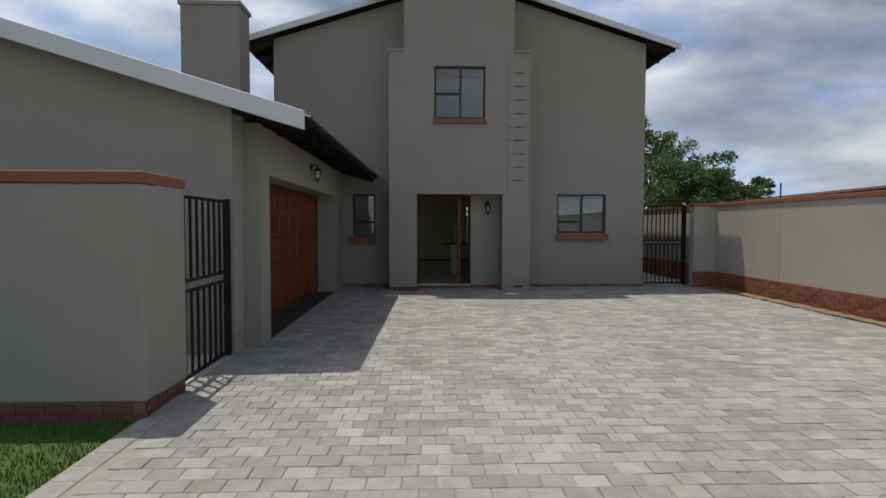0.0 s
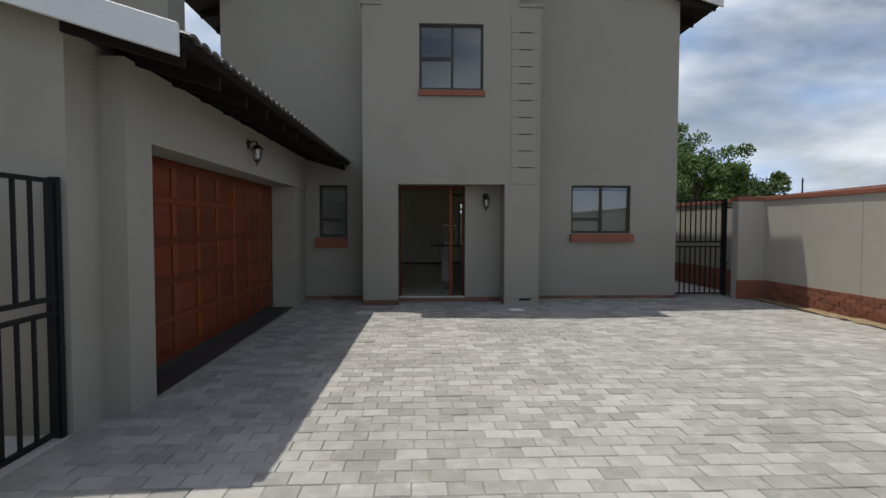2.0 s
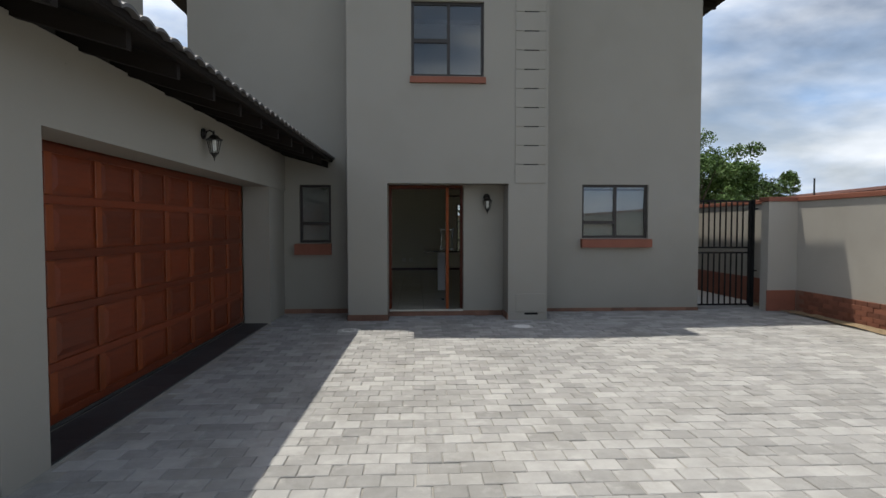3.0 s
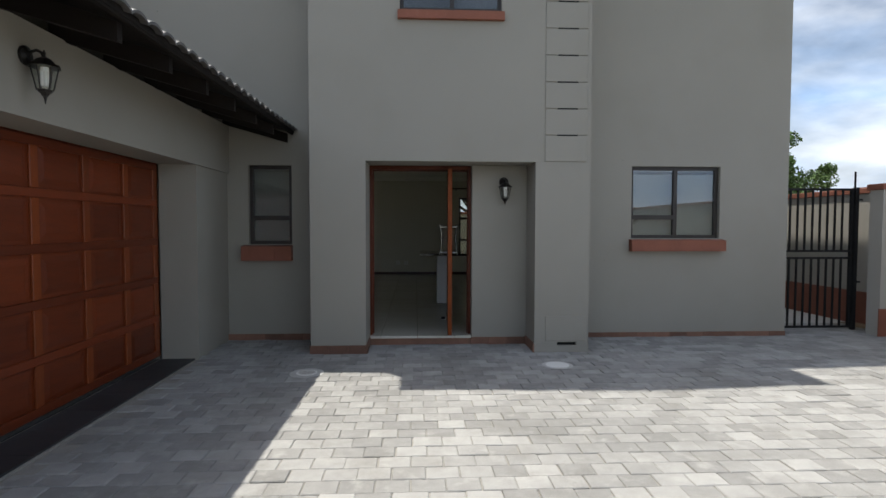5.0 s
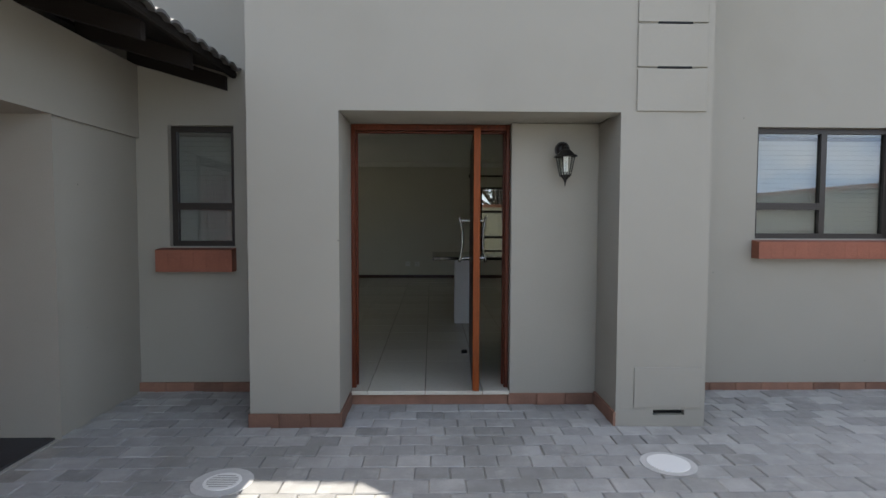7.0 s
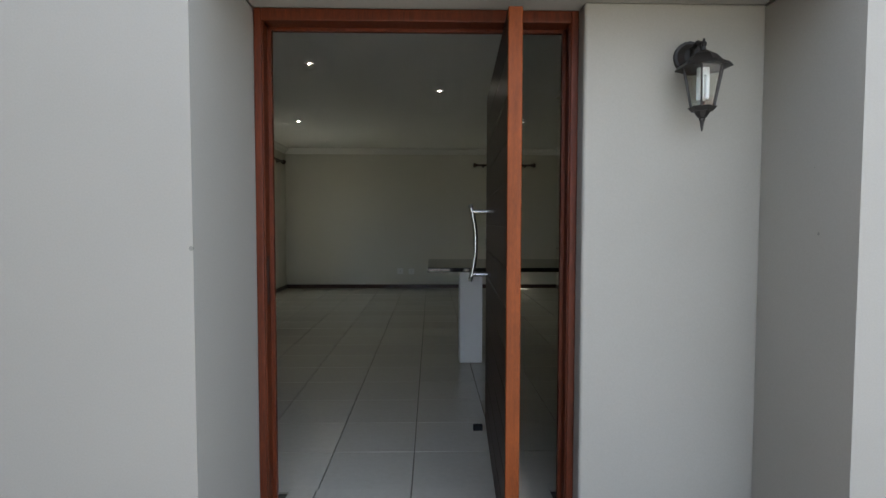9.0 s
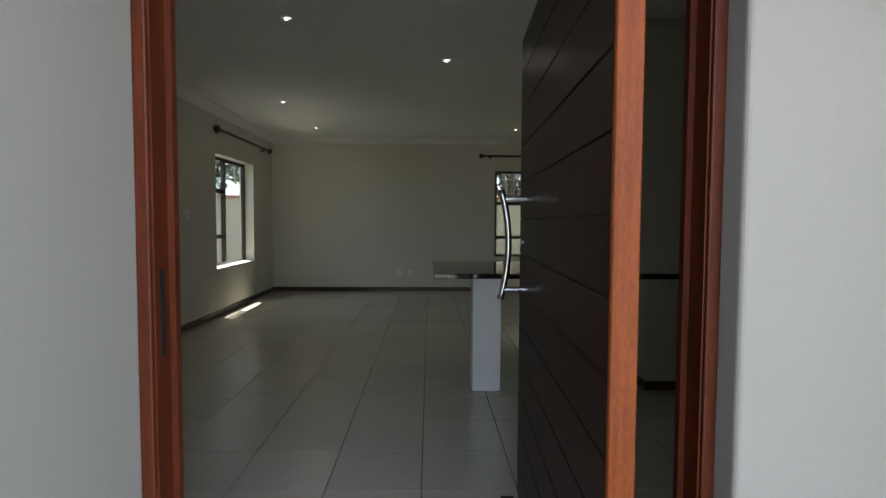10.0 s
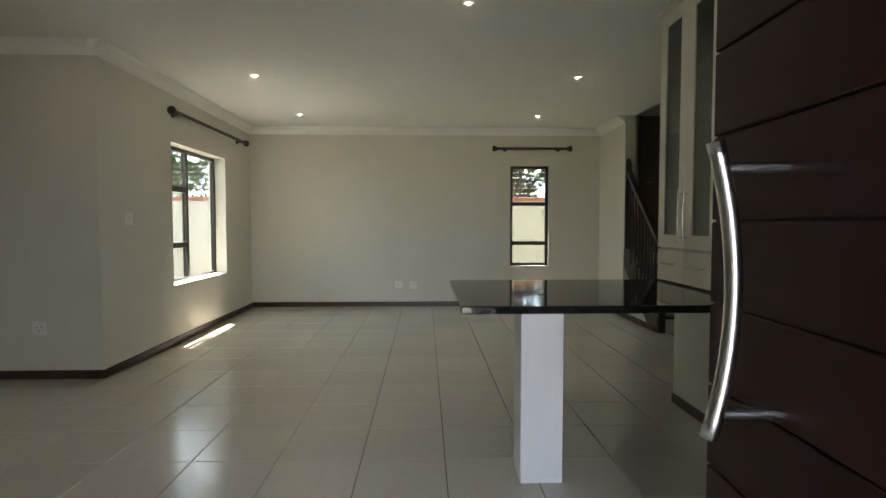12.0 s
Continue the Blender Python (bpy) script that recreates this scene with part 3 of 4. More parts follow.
structure("roof_porch", bm, ROOF, "dark tiled forward part of the roof above the tower")
bm = bmesh.new()
gable_roof(bm, -1.56, 2.50, 12.81, 12.858, -0.14, 0.01)
structure("roof_barge_porch", bm, GREY_WHITE, "white barge board on the forward roof")
for sgn, ex in ((1, EAVE_R), (-1, EAVE_L)):
    bm = bmesh.new()
    wallx = HR if sgn > 0 else HL
    prism(bm, [(ex - sgn * 0.1, roof_z(ex) - 0.06), (ex - sgn * 0.1, roof_z(ex) - 0.17), (wallx - sgn * 0.05, roof_z(wallx) - 0.30), (wallx - sgn * 0.05, roof_z(wallx) - 0.095)], "y", -0.03, 0.03)
    rm = mesh_of("rafter", bm, TIMBER)
    for i in range(10 if sgn > 0 else 6):
        ob = new("rafter", rm)
        ob.parent = soff
        ob.location = (0, 13.50 + i * 0.9, 0)

# grooved band of the pilaster: raised plaster blocks with narrow gaps
blk = mesh_of("plaster_block", rounded(boxes((1.622, F - 0.014, 0.006, 2.118, F + 0.002, 0.302)), 0.003, 1), PLASTER)
pil = bpy.data.objects["wall_portico_upper"]
for i in range(10):
    ob = new("plaster_block", blk)
    ob.parent = pil
    ob.location = (0, 0, 2.252 + i * 0.3085)
# black strips over the block gaps paint the shade inside the narrow slots
bm = boxes(*[(1.765, F - 0.0155, 2.2475 + i * 0.3085, 2.005, F + 0.003, 2.2605 + i * 0.3085) for i in range(1, 10)])
part("weep_slots", bm, BLACK_STEEL, pil, "narrow black strips painting the shade of the slots between the plaster blocks")
# foot of the pilaster with its vent slot
bm = boxes((1.515, F, -0.05, 1.79, B, 0.114), (2.02, F, -0.05, PR, B, 0.114), (1.79, F + 0.06, -0.05, 2.02, B, 0.114), (1.79, F, -0.05, 2.02, F + 0.06, 0.075))
structure("pilaster_foot", bm, PLASTER, "plastered pilaster foot with a dark drain slot")
# black strip at the back of the recess, in place of the slot's own shade
structure("pilaster_slot", boxes((1.79, F + 0.045, 0.07, 2.02, F + 0.055, 0.114)), BLACK_STEEL, "black strip painting the shade inside the drain slot of the pilaster foot")
structure("pilaster_hatch", rounded(boxes((1.645, F - 0.010, 0.135, 2.135, F, 0.43)), 0.003, 1), PLASTER, "plastered access panel low on the pilaster")

# plinths along the facade
def plinth_x(name, x0, x1, y, z1, label):
    """A low course of red-brown bricks along x, standing a little proud of the wall."""
    root = structure(name, boxes((x0, y - 0.022, -0.05, x1, y, z1 - 0.004)), MORTAR, label)
    n = max(2, round((x1 - x0) / 0.228))
    w = (x1 - x0) / n
    me = mesh_of("brick", rounded(boxes((0.004, y - 0.032, -0.03, w - 0.004, y - 0.020, z1)), 0.003, 1), PLINTH_BRICK)
    for k in range(n):
        ob = new("brick", me)
        ob.parent = root
        ob.location = (x0 + k * w, 0.003 * math.sin(k * 5.3), 0)
    return root


PLINTH_BRICK = material("weathered_plinth_brick", (0.20, 0.105, 0.07), 0.85, vary=0.25, scale=8, fine=120, bump=0.5, rand=0.9, stain=0.4)
plinth_x("plinth_front_left", GX, PL - 0.016, B, 0.078, "red-brown brick plinth under the small window")
plinth_x("plinth_front_right", PR, HR, B, 0.062, "red-brown brick plinth along the front wall")
plinth_x("plinth_pier", PL - 0.012, -0.463, F + 0.016, 0.10, "brick plinth of the entrance pier")
structure("plinth_pier_sides", boxes((-0.475, F + 0.002, -0.05, -0.461, D, 0.10), (PL - 0.014, F + 0.002, -0.05, PL, B - 0.035, 0.09)), PLINTH_BRICK, "brick plinth on the sides of the pier")
plinth_x("plinth_recess", 0.80, 1.50, D + 0.026, 0.085, "brick plinth of the entrance recess")
structure("plinth_pilaster_side", boxes((1.497, F - 0.004, -0.05, 1.515, D - 0.01, 0.10)), PLINTH_BRICK, "brick plinth on the side of the pilaster")
structure("door_step_riser", boxes((-0.474, D + 0.015, -0.05, 0.812, D + 0.18, 0.088)), PLINTH_BRICK, "red brick riser under the front door step")

# ---------------- windows ----------------
def window(name, axis, a0, a1, z0, z1, face, depth, bars, mullions, label, glazing=None):
    """A framed window in a wall; axis 'x' runs along x at y = face. bars: (mullion span, height). mullions: positions."""
    root = base(name, Matrix.Identity(4), label, "window", kind="structure")
    def bx(bm, s0, s1, za, zb, p0, p1):
        if axis == "x":
            box(bm, s0, p0, za, s1, p1, zb)
        else:
            box(bm, p0, s0, za, p1, s1, zb)
    p0, p1 = face, face + depth
    fw = 0.045
    bm = bmesh.new()
    bx(bm, a0, a1, z1 - fw, z1, p0, p1)
    bx(bm, a0, a1, z0, z0 + fw, p0, p1)
    bx(bm, a0, a0 + fw, z0 + fw, z1 - fw, p0, p1)
    bx(bm, a1 - fw, a1, z0 + fw, z1 - fw, p0, p1)
    part("window_frame", bm, BRONZE, root)
    for s in mullions:
        bm = bmesh.new()
        bx(bm, s - 0.025, s + 0.025, z0 + fw, z1 - fw, p0 - 0.003, p1 + 0.003)
        part("mullion", bm, BRONZE, root)
    for s0, s1, zz in bars:
        bm = bmesh.new()
        bx(bm, s0, s1, zz - 0.03, zz + 0.03, p0 - 0.002, p1 + 0.002)
        part("transom", bm, BRONZE, root)
    edges = [a0 + fw] + list(mullions) + [a1 - fw]
    mid = (p0 + p1) / 2
    for s0, s1 in zip(edges, edges[1:]):
        bm = bmesh.new()
        bx(bm, s0, s1, z0 + fw, z1 - fw, mid - 0.002, mid + 0.002)
        part("pane", bm, glazing or GLASS, root).visible_shadow = False
    return root


def sill(x0, x1, y0, y1, z0, z1, parent):
    n = max(2, round((x1 - x0) / 0.11))
    w = (x1 - x0) / n
    for i in range(n):
        bm = bmesh.new()
        prism(bm, [(y0, z0), (y1, z0), (y1, z1 + 0.02), (y0, z1)], "x", x0 + i * w + 0.0006, x0 + (i + 1) * w - 0.0006)
        part("sill_brick", bm, BRICK_RED, parent)


w1 = window("window_1", "x", WR[0], WR[1], WR[2], WR[3], B + 0.06, 0.05, [(3.03, 3.64, 1.62)], [3.64], "bronze framed window with white blinds behind the glass", TINTED)
sill(2.985, 4.275, B - 0.11, B + 0.06, 1.165, 1.31, w1)
w2 = window("window_2", "x", WLH[0], WLH[1], WLH[2], WLH[3], B + 0.06, 0.05, [(WLH[0] + 0.04, WLH[1] - 0.04, 1.60)], [], "small bronze framed window with white blinds", TINTED)
sill(-2.14, -1.50, B - 0.11, B + 0.06, 1.045, 1.23, w2)
w3 = window("window_3", "x", UW[0], UW[1], UW[2], UW[3], F + 0.06, 0.05, [(UW[0] + 0.04, 0.53, 4.56)], [0.53], "bronze framed upper window above the entrance", TINTED)
sill(-0.10, 1.13, F - 0.06, F + 0.06, 3.865, 3.96, w3)


def blind(x0, x1, z0, z1, y):
    root = base("window_blind", Matrix.Translation(((x0 + x1) / 2, y, z0)), "white horizontal slat blind hanging behind the glass", "blind", "window blinds")
    w = (x1 - x0) / 2
    part("headrail", boxes((-w, -0.02, z1 - z0 - 0.04, w, 0.02, z1 - z0)), BLIND, root)
    n = int((z1 - z0 - 0.05) / 0.042)
    bm = boxes()
    box(bm, -w, -0.024, -0.001, w, 0.024, 0.001, Matrix.Rotation(radians(62), 4, "X"))
    me = mesh_of("slat", bm, BLIND)
    for i in range(n):
        ob = new("slat", me)
        ob.parent = root
        ob.location = (0, 0, 0.02 + i * 0.042)
    part("bottom_rail", boxes((-w, -0.012, -0.012, w, 0.012, 0.008)), BLIND, root)


blind(WR[0] + 0.02, WR[1] - 0.02, WR[2] + 0.03, WR[3] - 0.02, B + 0.14)
blind(WLH[0] + 0.02, WLH[1] - 0.02, WLH[2] + 0.03, WLH[3] - 0.02, B + 0.14)

# ---------------- lanterns ----------------
def lantern(m, group):
    """A hexagonal wall lantern; local -y points away from the wall, origin at the tip of the finial, wall at y = 0.12."""
    root = base("wall_lantern", m, "dark metal six-sided wall lantern with clear glass", "wall lamp", group)
    bm = bmesh.new()
    tube(bm, (0, 0.12, 0.30), (0, 0.105, 0.30), 0.06, 18)
    tube(bm, (0, 0.105, 0.30), (0, 0.088, 0.30), 0.05, 18, 0.03)
    part("wall_plate", bm, LANTERN_MAT, root, smooth=False)
    bm = bmesh.new()
    pts = [Vector((0, 0.095, 0.295)), Vector((0, 0.075, 0.325)), Vector((0, 0.045, 0.335)), Vector((0, 0.015, 0.32)), Vector((0, 0, 0.285))]
    for p, q in zip(pts, pts[1:]):
        tube(bm, p, q, 0.009, 8)
        ball(bm, q, 0.009, 8, 6)
    part("arm", bm, LANTERN_MAT, root)
    bm = bmesh.new()
    tube(bm, (0, 0, 0.228), (0, 0, 0.243), 0.098, 6, 0.086)
    tube(bm, (0, 0, 0.243), (0, 0, 0.275), 0.072, 6, 0.045)
    tube(bm, (0, 0, 0.275), (0, 0, 0.292), 0.045, 6, 0.015)
    tube(bm, (0, 0, 0.292), (0, 0, 0.335), 0.009, 8, 0.004)
    ball(bm, (0, 0, 0.315), 0.011, 8, 6)
    part("roof", bm, LANTERN_MAT, root)
    R0, R1, Z0, Z1 = 0.043, 0.073, 0.085, 0.228
    cs = [(math.cos(math.pi / 3 * k), math.sin(math.pi / 3 * k)) for k in range(6)]
    for k in range(6):
        c0, c1 = cs[k], cs[(k + 1) % 6]
        bm = bmesh.new()
        tube(bm, (c0[0] * R0, c0[1] * R0, Z0), (c0[0] * R1, c0[1] * R1, Z1), 0.004, 6)
        part("rib", bm, LANTERN_MAT, root)
        bm = bmesh.new()
        bm.faces.new([bm.verts.new(v) for v in ((c0[0] * R0, c0[1] * R0, Z0), (c1[0] * R0, c1[1] * R0, Z0), (c1[0] * R1, c1[1] * R1, Z1), (c0[0] * R1, c0[1] * R1, Z1))])
        part("pane", bm, LANTERN_GLASS, root).visible_shadow = False
    bm = bmesh.new()
    tube(bm, (0, 0, 0.072), (0, 0, 0.088), 0.036, 6, 0.05)
    tube(bm, (0, 0, 0.05), (0, 0, 0.072), 0.016, 8, 0.03)
    ball(bm, (0, 0, 0.045), 0.012, 8, 6)
    tube(bm, (0, 0, 0.0), (0, 0, 0.04), 0.002, 8, 0.009)
    part("finial", bm, LANTERN_MAT, root)
    bm = bmesh.new()
    for dx, dy in ((-0.011, -0.011), (0.011, -0.011), (-0.011, 0.011), (0.011, 0.011)):
        tube(bm, (dx, dy, 0.12), (dx, dy, 0.2), 0.0075, 8)
        ball(bm, (dx, dy, 0.12), 0.0075, 8, 6)
    tube(bm, (0, 0, 0.2), (0, 0, 0.228), 0.022, 10)
    part("bulb", bm, TUBE, root, "white compact fluorescent bulb")
    return root


lan = lantern(Matrix.Translation((1.217, D + 0.01 - 0.12, 1.752)), "outdoor wall lanterns")
copy_thing(lan, pose(GX + 0.12 + 0.02, 9.99, 2.255, 0, 0, 90))

# ---------------- front door ----------------
frame_root = base("door_frame", Matrix.Identity(4), "varnished red wooden front door frame", "door frame", kind="structure")
JL, JR, JW, HEAD = -0.474, 0.812, 0.03, 2.21
for outer, sgn in ((JL, 1), (JR, -1)):
    inner = outer + sgn * JW
    lo, hi = sorted((outer, inner))
    jamb = part("jamb", rounded(boxes((lo, FD, FLOOR, hi, FD + 0.11, HEAD + 0.048)), 0.004, 2), RED_WOOD, frame_root)
    lo, hi = sorted((inner, inner + sgn * 0.015))
    part("door_stop_strip", boxes((lo, FD + 0.085, FLOOR, hi, FD + 0.109, HEAD)), RED_WOOD, jamb)
    lo, hi = sorted((inner, inner + sgn * 0.004))
    part("bead", boxes((lo, FD + 0.012, FLOOR, hi, FD + 0.022, HEAD)), RED_WOOD, jamb)
head = part("head", rounded(boxes((JL + JW, FD + 0.001, HEAD, JR - JW, FD + 0.108, HEAD + 0.048)), 0.004, 2), RED_WOOD, frame_root)
part("head_stop", boxes((JL + JW, FD + 0.085, HEAD - 0.012, JR - JW, FD + 0.107, HEAD)), RED_WOOD, head)
part("strike_plate", boxes((JL + JW, FD + 0.04, 1.08, JL + JW + 0.002, FD + 0.06, 1.28)), LANTERN_MAT, frame_root)

# pivot leaf standing open, nearly at right angles to the wall
leaf = base("front_door", pose(0.505, 13.20, 0.128, 0, 0, -2.8), "dark-stained boarded pivot door with a red edge, standing open", "door")
LL, LT, LH = 1.476, 0.053, 2.075
part("hinge_edge", rounded(boxes((0, 0, 0, LT, 0.018, LH)), 0.003, 1), material("orange_varnished_edge", (0.185, 0.043, 0.0075), 0.5, spec=0.2, vary=0.45, scale=6, fine=50, bump=0.1, streak=(9, 9, 0.9)), leaf, "orange-red varnished door edge")
part("core", boxes((0.008, 0.018, 0.0, LT - 0.008, LL, LH)), DARK_DOOR, leaf)
NB = 13
bh = LH / NB
bm = rounded(boxes((0, 0.0185, 0.002, 0.0078, LL, bh - 0.002)), 0.0025, 1)
board = mesh_of("board", bm, DARK_DOOR)
for side in (0, 1):
    for i in range(NB):
        ob = new("board", board)
        ob.parent = leaf
        ob.location = (0 if side == 0 else LT - 0.0078, 0, i * bh)
for sx in (-1, 1):
    bm = bmesh.new()
    x_face = 0 if sx < 0 else LT
    pts = []
    for i in range(17):
        u = i / 16 * 2 - 1
        pts.append(Vector((x_face + sx * (0.075 + 0.033 * u * u), LL - 0.235, 1.167 + u * 0.228)))
    sweep(bm, pts, 0.0135, 18)
    pull = part("pull_handle", bm, STEEL, leaf, "curved brushed steel pull handle", smooth=True)
    for zz in (0.979, 1.355):
        bm = tube(bmesh.new(), (x_face, LL - 0.235, zz), (x_face + sx * 0.095, LL - 0.235, zz), 0.0115, 16)
        part("standoff", bm, STEEL, pull)
    bm = tube(bmesh.new(), (x_face, LL - 0.09, 1.172), (x_face + sx * 0.008, LL - 0.09, 1.172), 0.017, 16)
    part("lock_cylinder", bm, STEEL, leaf, "round steel lock cylinder")
stop = base("door_stop", Matrix.Translation((0.525, 14.62, FLOOR + 0.001)), "small black rubber door stop on the floor", "door stop")
part("pad", rounded(boxes((-0.03, -0.02, 0, 0.03, 0.02, 0.035)), 0.006, 2), BLACK_STEEL, stop)
part("fixing_plate", boxes((-0.03, -0.024, 0, 0.03, 0.024, 0.004)), STEEL, stop)

# ---------------- gates ----------------
def gate(m, width, z0, z1, mid, nbars, label, hinge_at_end=True):
    root = base("metal_gate", m, label, "gate", "barred gates")
    for z in (z0, mid - 0.065, mid + 0.035, z1 - 0.03):
        part("rail", boxes((0, -0.018, z, width, 0.018, z + 0.03)), BLACK_STEEL, root)
    post = 0.05
    part("leaf_stile", boxes((width - post - 0.055, -0.02, z0, width - post - 0.02, 0.02, z1)), BLACK_STEEL, root)
    part("stile", boxes((0, -0.022, z0, 0.03, 0.022, z1)), BLACK_STEEL, root)
    part("hinge_stile", boxes((width - post, -0.03, z0 - 0.03, width, 0.03, z1 + 0.015)), BLACK_STEEL, root)
    bar = mesh_of("bar", boxes((-0.011, -0.011, 0, 0.011, 0.011, 1)), BLACK_STEEL)
    for i in range(nbars):
        x = 0.03 + (width - post - 0.09) * (i + 1) / (nbars + 1)
        for a, b in ((z0 + 0.03, mid - 0.065), (mid + 0.065, z1 - 0.03)):
            ob = new("bar", bar)
            ob.parent = root
            ob.location = (x, 0, a)
            ob.scale = (1, 1, b - a)
    for zz in (z0 + 0.33 * (z1 - z0), z0 + 0.92 * (z1 - z0)):
        part("hinge", tube(bmesh.new(), (width, 0, zz), (width + 0.07, 0, zz), 0.012, 8), BLACK_STEEL, root)
    return root


gate(pose(-2.60, 5.20, 0, 0, 0, 90), 1.36, 0.03, 1.80, 0.93, 7, "black steel barred pedestrian gate beside the garage")
gate(pose(5.27, 13.92, 0), 1.13, 0.05, 2.04, 1.10, 8, "black steel barred side gate between house and wall")

# ---------------- drains in the paving ----------------
bm = tube(bmesh.new(), (0, 0, -0.01), (0, 0, 0.006), 0.105, 28)
root = base("drain_cover", Matrix.Translation((-1.0, 11.97, 0)), "round pale concrete drain cover set in the paving", "drain cover")
part("ring", bm, WHITE, root)
part("patch", tube(bmesh.new(), (0, 0, -0.012), (0, 0, 0.0025), 0.17, 24), CONCRETE, root, "mortar patch round the grate")
for i in range(-3, 4):
    w = math.sqrt(0.085 ** 2 - (i * 0.022) ** 2)
    part("slot", boxes((-w, i * 0.022 - 0.004, 0.0055, w, i * 0.022 + 0.004, 0.0075)), JOINT, root)
root = base("inspection_lid", Matrix.Translation((1.63, 12.17, 0)), "round pale concrete inspection lid set in the paving", "drain lid")
part("lid", tube(bmesh.new(), (0, 0, -0.01), (0, 0, 0.008), 0.125, 28), WHITE, root)
part("collar", tube(bmesh.new(), (0, 0, -0.012), (0, 0, 0.003), 0.165, 28), CONCRETE, root)

# ---------------- interior shell ----------------
WX, RB = -2.703, 22.29
structure("floor_slab", boxes((IL, B + 0.22, -0.05, 5.0, RB, FLOOR - 0.012), (PL + 0.2, D + 0.18, -0.05, PR - 0.2, B + 0.22, FLOOR - 0.012)), GROUT, "grouted bed of the tiled floor")
IW = (19.63, 21.21, 0.72, 2.28)
BW = (1.37, 1.985, 0.73, 2.315)
bm = bmesh.new()
wall_y(bm, 18.53, RB, WX - 0.23, WX, -0.05, CEIL, [IW])
box(bm, WX - 0.23, 18.53, CEIL, WX, RB, 5.3)
box(bm, HL + 0.23, 18.30, CEIL + 0.19, WX, 18.53, 5.3)
structure("wall_west", bm, CREAM, "cream painted wall with a window")
bm = bmesh.new()
wall_x(bm, WX - 0.23, 5.0, RB, RB + 0.23, -0.05, 5.3, [BW])
structure("wall_north", bm, CREAM, "cream painted end wall with a narrow window")
structure("wall_west_return", boxes((IL, 18.30, -0.05, WX, 18.53, CEIL)), CREAM, "cream painted wall beside the window corner")
structure("wall_west_inner", boxes((IL, B + 0.232, -0.05, IL + 0.02, 18.30, CEIL)), CREAM, "cream painted side wall of the room")
structure("wall_front_inner", boxes((IL + 0.02, 14.042, -0.05, -2.2, 14.06, CEIL), (-1.4, 14.042, -0.05, -1.0, 14.06, CEIL), (2.0, 14.042, -0.05, RX, 14.06, CEIL), (-2.2, 14.042, -0.05, -1.4, 14.06, 1.2), (-2.2, 14.042, 2.35, -1.4, 14.06, CEIL)), CREAM, "cream painted inside of the front wall")
structure("wall_east", boxes((RX, B + 0.232, -0.05, RX + 0.15, 18.2, CEIL), (RX, 21.20, -0.05, RX + 0.15, RB, CEIL)), CREAM, "cream painted wall beside the stairs")
structure("wall_stairwell", boxes((4.05, 18.2, -0.05, 4.2, RB, 5.3), (RX + 0.15, 18.05, -0.05, 4.2, 18.2, 5.3), (RX, 18.2, CEIL + 0.2, RX + 0.15, RB, 5.3)), CREAM, "cream painted stairwell wall")
structure("ceiling", boxes((IL, B + 0.231, CEIL, RX + 0.149, 18.53, CEIL + 0.19), (WX, 18.53, CEIL, RX + 0.149, RB, CEIL + 0.19), (PL + 0.201, F + 0.231, CEIL, PR - 0.201, B + 0.2309, CEIL + 0.19)), CEILING, "white painted ceiling")
structure("ceiling_rooms", boxes((RX + 0.15, B + 0.23, CEIL, 5.0, 18.05, CEIL + 0.19), (HL + 0.23, B + 0.23, 5.3, 5.0, 18.53, 5.4), (WX - 0.23, 18.53, 5.3, 5.0, RB, 5.4)), CEILING, "white ceiling of the other rooms")

cove = [(0, 0), (0.10, 0), (0.085, -0.025), (0.05, -0.05), (0.025, -0.085), (0, -0.11)]
def cornice_x(x0, x1, y, sgn):
    bm = bmesh.new()
    prism(bm, [(y + sgn * p, CEIL - 0.001 + q) for p, q in cove], "x", x0, x1)
    structure("cornice", bm, CEILING, "white moulded cornice under the ceiling")
def cornice_y(y0, y1, x, sgn):
    bm = bmesh.new()
    prism(bm, [(x + sgn * p, CEIL - 0.001 + q) for p, q in cove], "y", y0, y1)
    structure("cornice", bm, CEILING, "white moulded cornice under the ceiling")
cornice_x(WX, RX, RB - 0.001, -1)
cornice_y(18.2, RB, WX + 0.001, 1)
cornice_x(IL + 0.02, WX + 0.1, 18.299, -1)
cornice_y(21.2, RB, RX - 0.001, -1)
cornice_y(14.06, 18.2, RX - 0.001, -1)

def skirting(items):
    structure("baseboard", rounded(boxes(*items), 0.004, 1), SKIRTING, "dark brown wooden skirting board")
skirting([(WX + 0.016, RB - 0.016, FLOOR, RX - 0.016, RB - 0.001, FLOOR + 0.075)])
skirting([(WX + 0.001, 18.284, FLOOR, WX + 0.016, RB - 0.001, FLOOR + 0.075)])
skirting([(IL + 0.03, 18.284, FLOOR, WX, 18.299, FLOOR + 0.075)])
skirting([(RX - 0.016, 20.1, FLOOR, RX - 0.001, RB - 0.017, FLOOR + 0.075)])
skirting([(RX - 0.016, 14.06, FLOOR, RX - 0.001, 18.2, FLOOR + 0.075)])

wi = window("window_4", "y", IW[0], IW[1], IW[2], IW[3], WX - 0.19, 0.05, [(IW[0] + 0.04, 20.33, 1.80), (IW[0] + 0.04, 20.33, 1.15)], [20.33], "bronze framed casement window in the living room")
part("window_sill", rounded(boxes((WX - 0.139, IW[0] + 0.002, IW[2] - 0.001, WX + 0.012, IW[1] - 0.002, IW[2] + 0.014)), 0.004, 1), WHITE, wi, "white painted inner sill")
